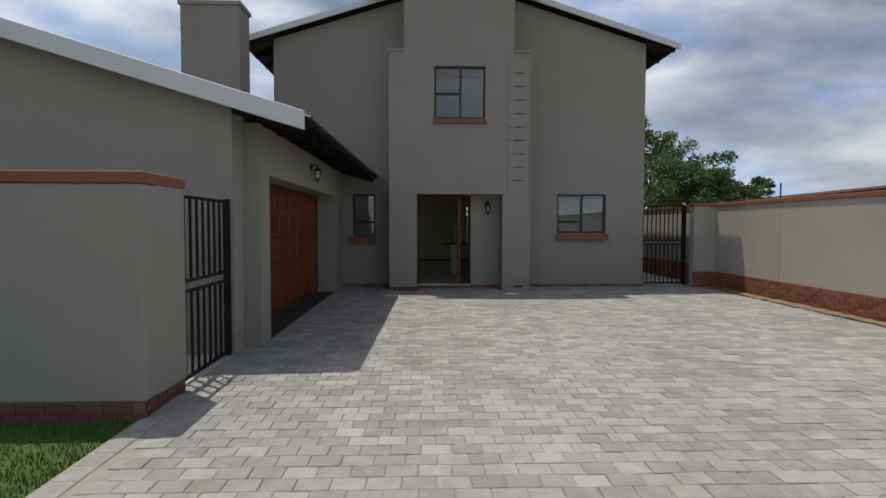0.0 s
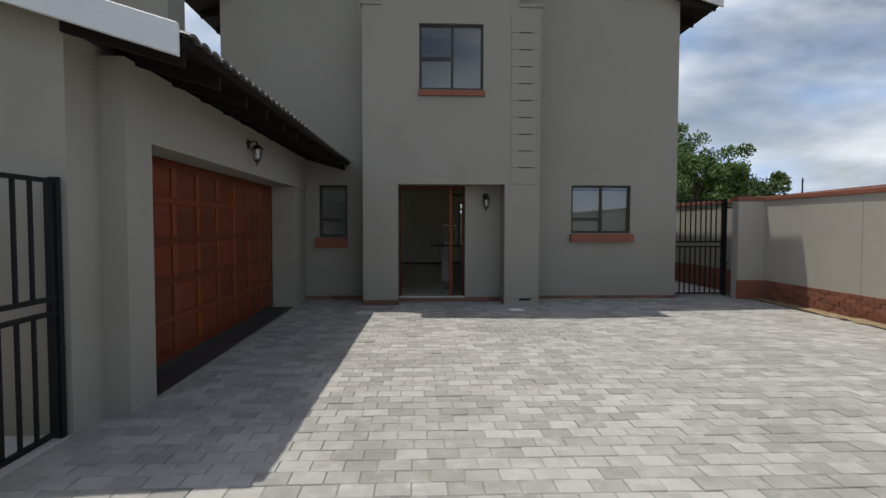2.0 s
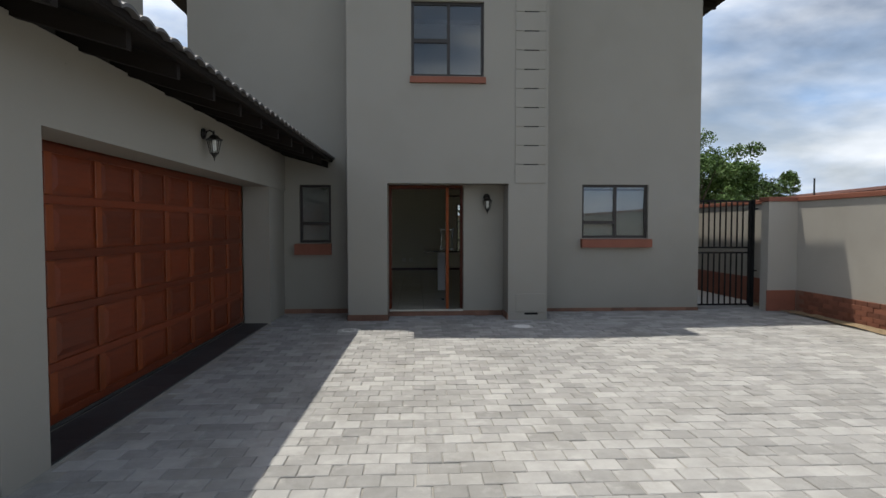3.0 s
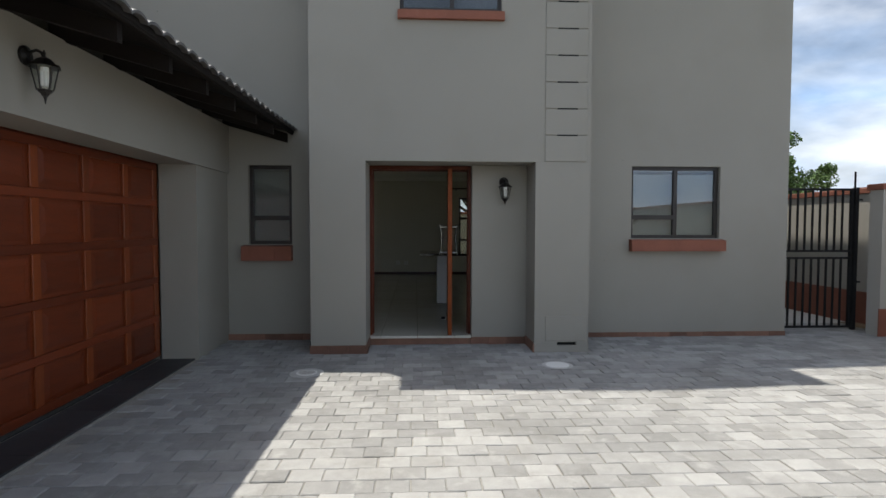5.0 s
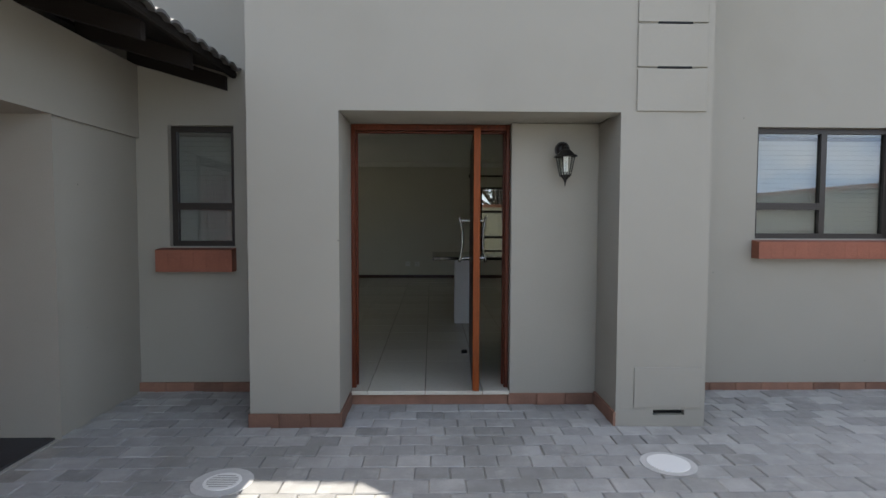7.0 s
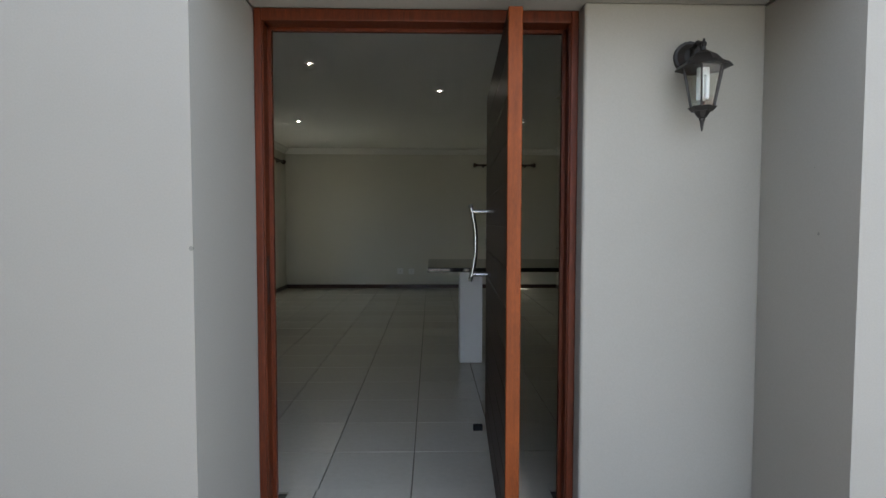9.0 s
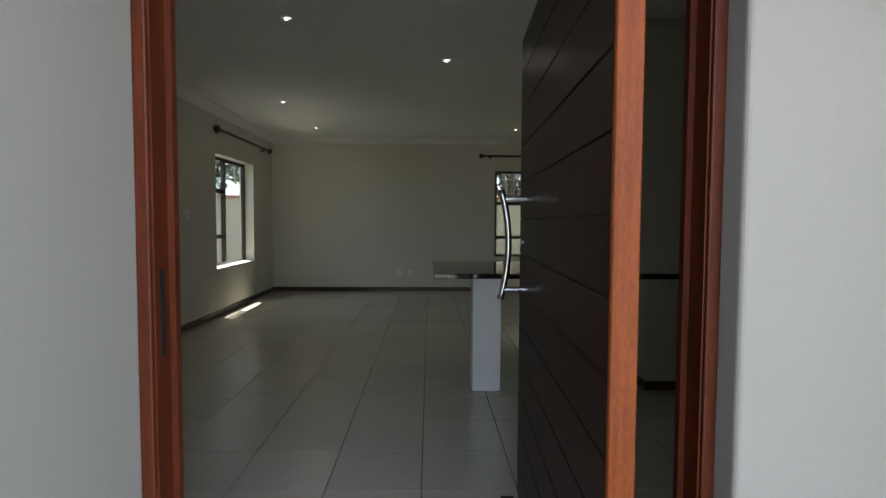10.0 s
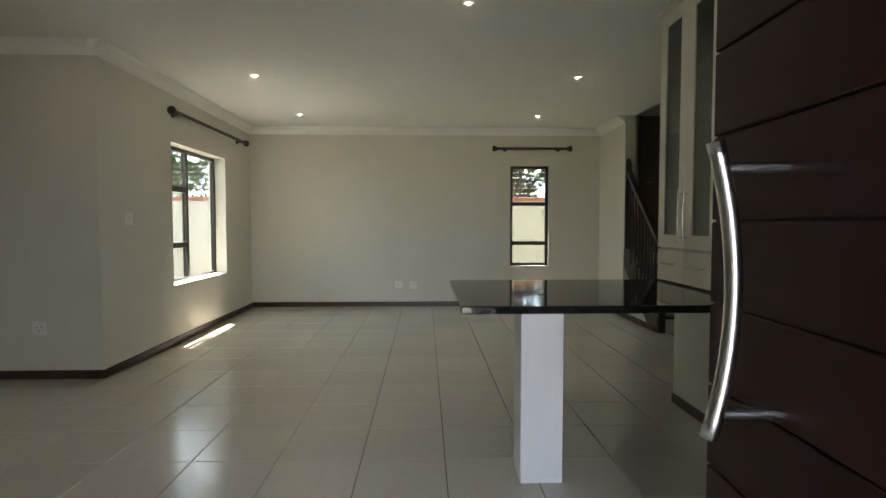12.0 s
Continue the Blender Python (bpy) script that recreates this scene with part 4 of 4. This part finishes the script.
wb = window("window_5", "x", BW[0], BW[1], BW[2], BW[3], RB + 0.06, 0.05, [(BW[0] + 0.04, BW[1] - 0.04, 1.715), (BW[0] + 0.04, BW[1] - 0.04, 1.09)], [], "narrow bronze framed window in the end wall")
bm = bmesh.new()
tube(bm, (1.90, RB + 0.055, 1.60), (1.90, RB + 0.04, 1.60), 0.012, 8)
box(bm, 1.893, RB + 0.03, 1.50, 1.907, RB + 0.045, 1.62)
part("window_stay", bm, BRONZE, wb)


def curtain_rod(m, length):
    root = base("curtain_rod", m, "dark wooden curtain rod with turned end knobs", "curtain rod", "curtain rods")
    part("pole", tube(bmesh.new(), (0, 0, 0), (length, 0, 0), 0.02, 14), DARK_WOOD, root, smooth=False)
    for x, s in ((0, -1), (length, 1)):
        bm = tube(bmesh.new(), (x, 0, 0), (x + s * 0.03, 0, 0), 0.026, 14)
        tube(bm, (x + s * 0.03, 0, 0), (x + s * 0.07, 0, 0), 0.04, 14, 0.046)
        tube(bm, (x + s * 0.07, 0, 0), (x + s * 0.085, 0, 0), 0.046, 14, 0.034)
        part("end_knob", bm, DARK_WOOD, root)
    for x in (0.12, length - 0.12):
        bm = tube(bmesh.new(), (x, 0, -0.012), (x, 0.075, -0.012), 0.01, 8)
        tube(bm, (x, 0.07, -0.012), (x, 0.08, -0.012), 0.03, 12)
        part("bracket", bm, DARK_WOOD, root)
    return root


curtain_rod(pose(WX + 0.08, 19.55, 2.585, 0, 0, 90), 2.25)
curtain_rod(pose(1.16, RB - 0.08, 2.575), 1.08)


def socket(m, label, twin):
    root = base("wall_socket", m, label, "socket", "wall sockets")
    part("plate", rounded(boxes((-0.058, -0.009, -0.058, 0.058, 0, 0.058)), 0.003, 2), WHITE, root)
    bm = bmesh.new()
    if twin:
        for x, z in ((-0.018, 0.01), (0.018, 0.01), (0, -0.02)):
            tube(bm, (x, -0.0105, z), (x, -0.008, z), 0.006, 10)
        part("pin_hole", bm, JOINT, root)
        part("rocker", boxes((-0.02, -0.013, 0.028, 0.02, -0.009, 0.046)), WHITE, root)
    else:
        tube(bm, (0, -0.0105, 0), (0, -0.008, 0), 0.008, 10)
        part("outlet", bm, JOINT, root)


socket(pose(-0.172, RB - 0.001, 0.43), "white plug socket on the end wall above the skirting", True)
socket(pose(-0.40, RB - 0.001, 0.435), "white aerial outlet on the end wall", False)
socket(pose(-3.22, 18.299, 0.52), "white plug socket on the cream wall", True)
socket(pose(WX + 0.001, 18.75, 1.45, 0, 0, 90), "white light switch on the window wall", False)


def downlight(x, y):
    root = base("downlight", Matrix.Translation((x, y, CEIL)), "small round recessed ceiling downlight, lit", "ceiling light", "recessed downlights")
    bm = bmesh.new()
    tube(bm, (0, 0, -0.006), (0, 0, 0), 0.036, 20, 0.04)
    part("ring", bm, WHITE, root)
    part("lens", tube(bmesh.new(), (0, 0, -0.0075), (0, 0, -0.0055), 0.008, 20), LAMP_GLOW, root)
    return root


first = downlight(-1.71, 19.31)
for x, y in ((1.585, 19.26), (0.318, 17.41), (-1.70, 21.28), (1.59, 21.28), (-2.70, 17.42), (-0.91, 16.38)):
    copy_thing(first, Matrix.Translation((x, y, CEIL)))

# ---------------- kitchen counter and cabinet ----------------
top = thing("granite_worktop", rounded(boxes((0.195, 16.28, 0.955, 2.795, 17.55, 0.995)), 0.006, 2), GRANITE, "black polished granite breakfast counter on a white pillar", "worktop")
thing("counter_pillar", rounded(boxes((0.495, 16.31, FLOOR, 0.71, 16.52, 0.955)), 0.006, 2), WHITE, "square white plastered pillar under the granite counter", "pillar")
cab = base("base_cabinet", Matrix.Identity(4), "ivory kitchen base unit under the granite worktop", "cabinet")
part("body", boxes((1.84, 16.32, FLOOR + 0.07, 2.79, 17.54, 0.954)), CABINET, cab)
part("plinth", boxes((1.832, 16.31, FLOOR, 2.79, 17.545, FLOOR + 0.07)), SKIRTING, cab, "dark brown kickboard")
dis = base("display_cabinet", Matrix.Identity(4), "tall ivory dresser unit with glazed doors above two drawers", "cabinet")
CX, CY0, CY1 = 1.69, 16.30, 17.50
for piece, it in (("side_panel", (CX + 0.022, CY0, 1.0, 2.15, CY0 + 0.02, 2.86)), ("side_panel", (CX + 0.022, CY1 - 0.02, 1.0, 2.15, CY1, 2.86)), ("back_panel", (2.13, CY0 + 0.02, 1.0, 2.15, CY1 - 0.02, 2.86)),
                  ("top_panel", (CX + 0.022, CY0 + 0.02, 2.84, 2.13, CY1 - 0.02, 2.86)), ("drawer_box", (CX + 0.022, CY0 + 0.02, 1.0, 2.13, CY1 - 0.02, 1.23))):
    part(piece, boxes(it), CABINET, dis)
part("cornice_moulding", rounded(boxes((CX - 0.03, CY0 - 0.03, 2.845, 2.15, CY1 + 0.03, 2.885)), 0.01, 2), CABINET, dis)
for zz in (1.62, 2.02, 2.42):
    part("shelf", boxes((CX + 0.06, CY0 + 0.02, zz, 2.13, CY1 - 0.02, zz + 0.016)), CABINET, dis)
nd = 3
dw = (CY1 - CY0) / nd
for i in range(nd):
    a, b = CY0 + i * dw + 0.002, CY0 + (i + 1) * dw - 0.002
    dd = part("drawer_front", rounded(boxes((CX, a, 1.005, CX + 0.02, b, 1.225)), 0.003, 1), CABINET, dis)
    bm = tube(bmesh.new(), (CX - 0.03, a + 0.1, 1.13), (CX - 0.03, b - 0.1, 1.13), 0.006, 10)
    for s in (a + 0.13, b - 0.13):
        tube(bm, (CX - 0.03, s, 1.13), (CX, s, 1.13), 0.004, 8)
    part("handle", bm, STEEL, dd, "slim steel bar handle")
    bm = bmesh.new()
    fw = 0.09
    wall_y(bm, a, b, CX, CX + 0.02, 1.235, 2.84, [(a + fw, b - fw, 1.235 + fw, 2.84 - fw)])
    gd = part("glazed_door", bm, CABINET, dis)
    part("pane", boxes((CX + 0.008, a + fw, 1.235 + fw, CX + 0.012, b - fw, 2.84 - fw)), CAB_GLASS, gd, "frosted glass pane")
    hy = b - 0.035 if i == 1 else a + 0.035
    bm = tube(bmesh.new(), (CX - 0.03, hy, 1.28), (CX - 0.03, hy, 1.62), 0.006, 10)
    for s in (1.31, 1.59):
        tube(bm, (CX - 0.03, hy, s), (CX, hy, s), 0.004, 8)
    part("handle", bm, STEEL, gd, "slim steel bar handle")

# ---------------- staircase ----------------
st = base("staircase", Matrix.Identity(4), "short flight of stairs with dark wooden treads beside a cream wall", "stairs", kind="structure")
SY, TR, RI = 20.08, 0.225, 0.19
for i in range(5):
    z = FLOOR + (i + 1) * RI
    part("step", boxes((RX + 0.06, SY + i * TR, FLOOR - 0.01, 4.04, 21.5 if i == 4 else SY + (i + 1) * TR, z - 0.03)), CREAM, st)
    part("tread", rounded(boxes((RX + 0.02, SY + i * TR - 0.02, z - 0.03, 4.04, 22.28 if i == 4 else SY + (i + 1) * TR, z)), 0.005, 1), DARK_WOOD, st)
part("landing", boxes((RX + 0.152, 21.5, FLOOR, 4.04, 22.28, FLOOR + 5 * RI - 0.032)), CREAM, st)
bm = bmesh.new()
prof = [(SY - 0.03, FLOOR)]
for i in range(5):
    prof += [(SY + i * TR - 0.03, FLOOR + (i + 1) * RI + 0.01), (SY + (i + 1) * TR - 0.03, FLOOR + (i + 1) * RI + 0.01)]
prof += [(SY + 5 * TR - 0.03, FLOOR + 4 * RI - 0.05), (SY + 0.2, FLOOR)]
prism(bm, prof, "x", RX + 0.0, RX + 0.018)
part("string_board", bm, DARK_WOOD, st, "dark stepped string board")
bal = base("stair_railing", Matrix.Identity(4), "dark wooden stair railing with turned balusters", "railing")
bx0 = RX + 0.05
for yy, zb, zt in ((SY - 0.02, FLOOR, FLOOR + 1.15), (SY + 5 * TR, FLOOR + 5 * RI - 0.02, 2.26)):
    part("newel_post", rounded(boxes((bx0 - 0.04, yy - 0.04, zb, bx0 + 0.04, yy + 0.04, zt)), 0.008, 2), DARK_WOOD, bal)
    part("newel_cap", ball(bmesh.new(), (bx0, yy, zt + 0.02), 0.035), DARK_WOOD, bal)
bm = bmesh.new()
prism(bm, [(SY, FLOOR + 1.0), (SY + 5 * TR, 2.10), (SY + 5 * TR, 2.17), (SY, FLOOR + 1.07)], "x", bx0 - 0.035, bx0 + 0.035)
part("handrail", bm, DARK_WOOD, bal)
for i in range(10):
    yy = SY + 0.07 + i * 0.108
    step = min(int((yy - SY) / TR), 4)
    zb = FLOOR + (step + 1) * RI
    zt = FLOOR + 1.01 + (yy - SY) / (5 * TR) * (2.10 - FLOOR - 1.0)
    bm = tube(bmesh.new(), (bx0, yy, zb), (bx0, yy, zb + 0.2), 0.016, 8, 0.025)
    tube(bm, (bx0, yy, zb + 0.2), (bx0, yy, zt), 0.025, 8, 0.016)
    part("baluster", bm, DARK_WOOD, bal)
dd = base("landing_door", Matrix.Identity(4), "dark brown wooden door on the stair landing", "door")
part("leaf", rounded(boxes((3.42, 22.23, 1.045, 4.03, 22.275, 3.10)), 0.004, 1), material("brown_door_wood", (0.10, 0.06, 0.042), 0.5, vary=0.2, scale=4, fine=40, bump=0.1, streak=(8, 8, 1)), dd)
part("handle", tube(bmesh.new(), (3.50, 22.20, 2.05), (3.60, 22.20, 2.05), 0.009, 8), STEEL, dd)

# ---------------- planting and distance ----------------
def tree(x, y, h, r, seed, mat, label, zc=0.55, squash=0.75, leaves=5200, size=0.16):
    rnd = np.random.default_rng(seed)
    root = base("tree", Matrix.Translation((x, y, -0.06)), label, "tree", "trees beyond the wall")
    bm = bmesh.new()
    tube(bm, (0, 0, 0), (0.1, 0, h * 0.42), 0.05 * h ** 0.7, 9, 0.032 * h ** 0.7)
    tips = []
    for k in range(13):
        a = k * 2.4 + rnd.random()
        up = 0.35 + 0.6 * rnd.random()
        rr = r * (0.35 + 0.6 * rnd.random()) * (1 if up < 0.75 else 0.6)
        tip = Vector((math.cos(a) * rr, math.sin(a) * rr, h * (0.30 + 0.62 * up)))
        mid = Vector((math.cos(a) * rr * 0.4, math.sin(a) * rr * 0.4, h * (0.35 + 0.25 * up)))
        tube(bm, (0.1, 0, h * 0.36), mid, 0.022 * h ** 0.7, 6, 0.014 * h ** 0.7)
        tube(bm, mid, tip, 0.014 * h ** 0.7, 6, 0.003)
        tips.append(tip)
    part("trunk", bm, BARK, root)
    c = np.array([t for t in tips for _ in range(4)], float)
    c = c + rnd.normal(size=c.shape) * r * 0.22 * np.array([1, 1, squash])
    rad = r * (0.16 + 0.16 * rnd.random(len(c)))
    pick = rnd.integers(0, len(c), leaves)
    d = rnd.normal(size=(leaves, 3))
    d /= np.linalg.norm(d, axis=1)[:, None]
    p = c[pick] + d * (rad[pick] * rnd.random(leaves) ** 0.45)[:, None] * np.array([1, 1, squash])
    a = rnd.normal(size=(leaves, 3))
    a /= np.linalg.norm(a, axis=1)[:, None]
    b = np.cross(a, rnd.normal(size=(leaves, 3)))
    b /= np.linalg.norm(b, axis=1)[:, None]
    s = size * (0.6 + 0.8 * rnd.random(leaves))[:, None]
    quad = np.stack([p - a * s, p - b * s * 0.45, p + a * s, p + b * s * 0.45], 1)
    me = bpy.data.meshes.new("crown")
    me.from_pydata(quad.reshape(-1, 3).tolist(), [], np.arange(leaves * 4).reshape(-1, 4).tolist())
    me.materials.append(mat)
    ob = new("crown", me)
    ob.parent = root


tree(14.2, 35.0, 8.6, 2.9, 11, LEAF, "tall airy green tree beyond the boundary wall", leaves=15000, size=0.085)
tree(13.6, 30.0, 5.2, 2.3, 12, LEAF, "dense rounded green tree beyond the boundary wall", leaves=17000, size=0.08)
tree(16.2, 31.5, 5.0, 2.2, 13, LEAF, "dense green bush beyond the boundary wall", leaves=17000, size=0.08)
tree(20.2, 36.0, 5.2, 2.3, 14, LEAF_DARK, "flat-topped dark thorn tree beyond the wall", squash=0.4, leaves=9000, size=0.085)
tree(24.5, 44.0, 4.4, 2.6, 15, LEAF_DARK, "low dark bush far beyond the wall", leaves=3000, size=0.16)
for i, (x, y, h) in enumerate(((-9.5, 31, 6.0), (-5.0, 31, 6.6), (-1.5, 32, 5.6), (2.6, 30.0, 5.4), (6.0, 31.5, 5.4), (-12.5, 26, 6.5))):
    tree(x, y, h, 2.6, 30 + i, LEAF_DARK if i % 2 else LEAF, "leafy green tree behind the back wall", leaves=10000, size=0.13)

fence = base("electric_fence", Matrix.Identity(4), "thin electric fence wires on posts above the back wall", "fence")
for i in range(10):
    part("post", tube(bmesh.new(), (-8 + i * 1.6, 26.31, 2.0), (-8 + i * 1.6, 26.31, 2.75), 0.012, 6), GREY_WHITE, fence)
for k in range(6):
    part("wire", tube(bmesh.new(), (-8.1, 26.30, 2.1 + k * 0.12), (7.2, 26.30, 2.1 + k * 0.12), 0.003, 5), GREY_WHITE, fence)

nb = base("neighbour_house", Matrix.Identity(4), "low neighbouring house with a brown tiled roof", "house")
part("wall", boxes((18, 28, -0.06, 44, 37, 2.9)), WALL_PLASTER, nb)
bm = bmesh.new()
prism(bm, [(17.0, 2.85), (45, 2.85), (39, 4.5), (33, 4.5)], "y", 27.5, 37.5)
ROOF_BROWN = material("brown_neighbour_tile", (0.105, 0.05, 0.038), 0.95, spec=0.1, vary=0.2, scale=2, fine=30, bump=0.3)
part("roof", bm, ROOF_BROWN, nb)
# thin black post standing for an electric fence bracket, placed at the neighbour's roof
part("flue_pipe", tube(bmesh.new(), (18.9, 29, 2.9), (18.9, 29, 3.85), 0.04, 10), BLACK_STEEL, nb)

# ---------------- pieces: slate, bricks, tiles, pavers ----------------
n_sl = 12
sw = (12.598 - 7.413) / n_sl
sl = mesh_of("slate_tile", boxes((-2.72, 0.003, -0.002, GX - 0.004, sw - 0.003, 0.012)), SLATE)
for i in range(n_sl):
    ob = new("slate_tile", sl)
    ob.parent = thr
    ob.location = (0, 7.413 + i * sw, 0)


def chamfered(lx, ly, h, c):
    vs = [(x, y, z) for z, k in ((-h, 0), (-c, 0), (0, c)) for x, y in ((k, k), (lx - k, k), (lx - k, ly - k), (k, ly - k))]
    fs = [(8, 9, 10, 11)]
    for r in (0, 4):
        fs += [(r + i, r + (i + 1) % 4, r + 4 + (i + 1) % 4, r + 4 + i) for i in range(4)]
    return vs, fs


def piece_mesh(name, vs, fs, mat):
    me = bpy.data.meshes.new(name)
    me.from_pydata(vs, [], fs)
    me.materials.append(mat)
    return me


# face bricks low on the boundary wall
vs, fs = chamfered(0.076, 0.222, 0.022, 0.004)
brick_vs = [(-(0.022 + z) , y, x) for x, y, z in vs]
bme = piece_mesh("brick", brick_vs, [f[::-1] for f in fs], FACE_BRICK)
structure("wall_boundary_mortar", boxes((RW - 0.017, -6, -0.05, RW + 0.001, 13.48, 0.385)), MORTAR, "recessed mortar of the brick plinth")
rest_v, rest_f = [], []
course = 0.077
for r in range(5):
    y = -5.9 + (0.115 if r % 2 else 0)
    while y < 13.25:
        zz = r * course + 0.0
        off = 0.003 * math.sin(y * 37 + r * 11)
        if y > 4.0 and y < 13.45:
            ob = new("brick", bme)
            ob.parent = wr_wall
            ob.location = (RW - 0.006 + off, y, zz)
        else:
            k = len(rest_v)
            rest_v += [(v[0] + RW - 0.006 + off, v[1] + y, v[2] + zz) for v in brick_vs]
            rest_f += [[k + i for i in f[::-1]] for f in fs]
        y += 0.231
me = piece_mesh("brick_rest", rest_v, rest_f, FACE_BRICK_REST)
ob = new("brick_courses", me)
ob.parent = wr_wall
tagged(ob, "red face brick courses", kind="stuff")

# plinth bricks of the garden wall
pb_x = mesh_of("brick", boxes((0.004, -0.012, 0.003, 0.218, 0.0, 0.083)), PAINTED_BRICK)
pb_y = mesh_of("brick", boxes((0, 0.004, 0.003, 0.012, 0.168, 0.083)), PAINTED_BRICK)
for r in range(2):
    for i in range(14):
        ob = new("brick", pb_x)
        ob.parent = gbase
        ob.location = (LWX - 0.22 - i * 0.222 - (0.11 if r else 0), 4.43, -0.055 + r * 0.086)
    for i in range(4):
        ob = new("brick", pb_y)
        ob.parent = gbase
        ob.location = (LWX - 0.012, 4.44 + i * 0.174, -0.055 + r * 0.086)

# floor tiles of the room
floor_ob = structure("floor", boxes((-0.455, D + 0.185, 0.0725, 0.80, D + 0.197, FLOOR - 0.013)), GROUT, "cream ceramic tiled floor")
TP = 0.466
tv, tf = chamfered(TP - 0.005, TP - 0.005, 0.011, 0.0015)
tme = piece_mesh("tile", tv, tf, TILE)
for i in range(-11, 8):
    for j in range(-1, 18):
        x, y = 0.129 + i * TP, 14.294 + j * TP
        if x + TP < IL + 0.01 or x > RX - 0.01 or y > RB - 0.01:
            continue
        if y + 0.05 > 18.30 and x + TP - 0.05 < WX:
            continue
        if j < 0 and not (-1.05 < x < 1.7):
            continue
        ob = new("tile", tme)
        ob.parent = floor_ob
        ob.location = (x + 0.0025, y + 0.0025, FLOOR)
for i in range(-2, 2):
    x0, x1 = max(-0.473, 0.129 + i * TP), min(0.811, 0.129 + (i + 1) * TP)
    v2, f2 = chamfered(x1 - x0 - 0.005, 0.543, 0.03, 0.003)
    ob = new("tile", piece_mesh("tile", v2, f2, TILE))
    ob.parent = floor_ob
    ob.location = (x0 + 0.0025, 13.283, FLOOR + 0.016)

# pavers of the driveway
pave = structure("paving", boxes((6.66, -6, -0.05, 6.70, 13.46, -0.004)), CONCRETE, "grey concrete paver driveway")
PLN, PWD, GAP = 0.206, 0.160, 0.0045
pv, pf = chamfered(PLN - GAP, PWD - GAP, 0.02, 0.0055)
pme = piece_mesh("paver", pv, pf, PAVER_ONE)
rv, rf = [], []
rnd = random.Random(4)
nrow = int((14.55 + 5.9) / PWD)
for r in range(nrow):
    y = 14.55 - (r + 1) * PWD
    off = (PLN / 2 if r % 2 else 0) + rnd.uniform(-0.012, 0.012)
    x = -2.50 - off
    while x < 6.66:
        xe = x + PLN
        bad = (y > B - 0.01 and not (5.23 < x < 6.7)) or (y > F - 0.02 and PL - 0.1 < x < -0.57) or (y > F - 0.02 and 1.50 < x < PR - 0.1) or (y > D - 0.04 and PL < x < PR - 0.1)
        bad = bad or (x < GX - 0.1 and 6.9 < y + PWD and y < 13.8) or (x < GX - 0.002 and 7.3 < y + PWD and y < 12.6) or (x < -2.6 and 4.3 < y < 5.2)
        bad = bad or xe > 6.67
        if x < (-2.352 if y < 4.9 else -2.52):
            x = xe
            continue
        if not bad:
            dz = rnd.uniform(-0.003, 0.003)
            dx, dy = rnd.uniform(-0.003, 0.003), rnd.uniform(-0.003, 0.003)
            tx, ty = rnd.uniform(-0.012, 0.012), rnd.uniform(-0.012, 0.012)
            if -1.25 < x < 1.75 and 2.3 < y < 5.4 and len(pave.children) < 300:
                ob = new("paver", pme)
                ob.parent = pave
                ob.location = (x + dx, y + dy, dz)
                ob.rotation_euler = (tx, ty, 0)
            else:
                k = len(rv)
                rv += [(v[0] + x + dx, v[1] + y + dy, v[2] + dz + v[1] * tx - v[0] * ty) for v in pv]
                rf += [[k + i for i in f] for f in pf]
        x = xe
y = 5.0
while y > -5.8:
    k = len(rv)
    dz, sx = rnd.uniform(-0.003, 0.003), rnd.uniform(-0.004, 0.004)
    rv += [(-2.515 + v[1] + sx, y - PLN + v[0], v[2] + dz) for v in pv]
    rf += [[k + i for i in f[::-1]] for f in pf]
    y -= PLN
ob = new("paver_field", piece_mesh("paver_field", rv, rf, PAVER))
ob.parent = pave
tagged(ob, "grey concrete pavers in running bond", kind="stuff")
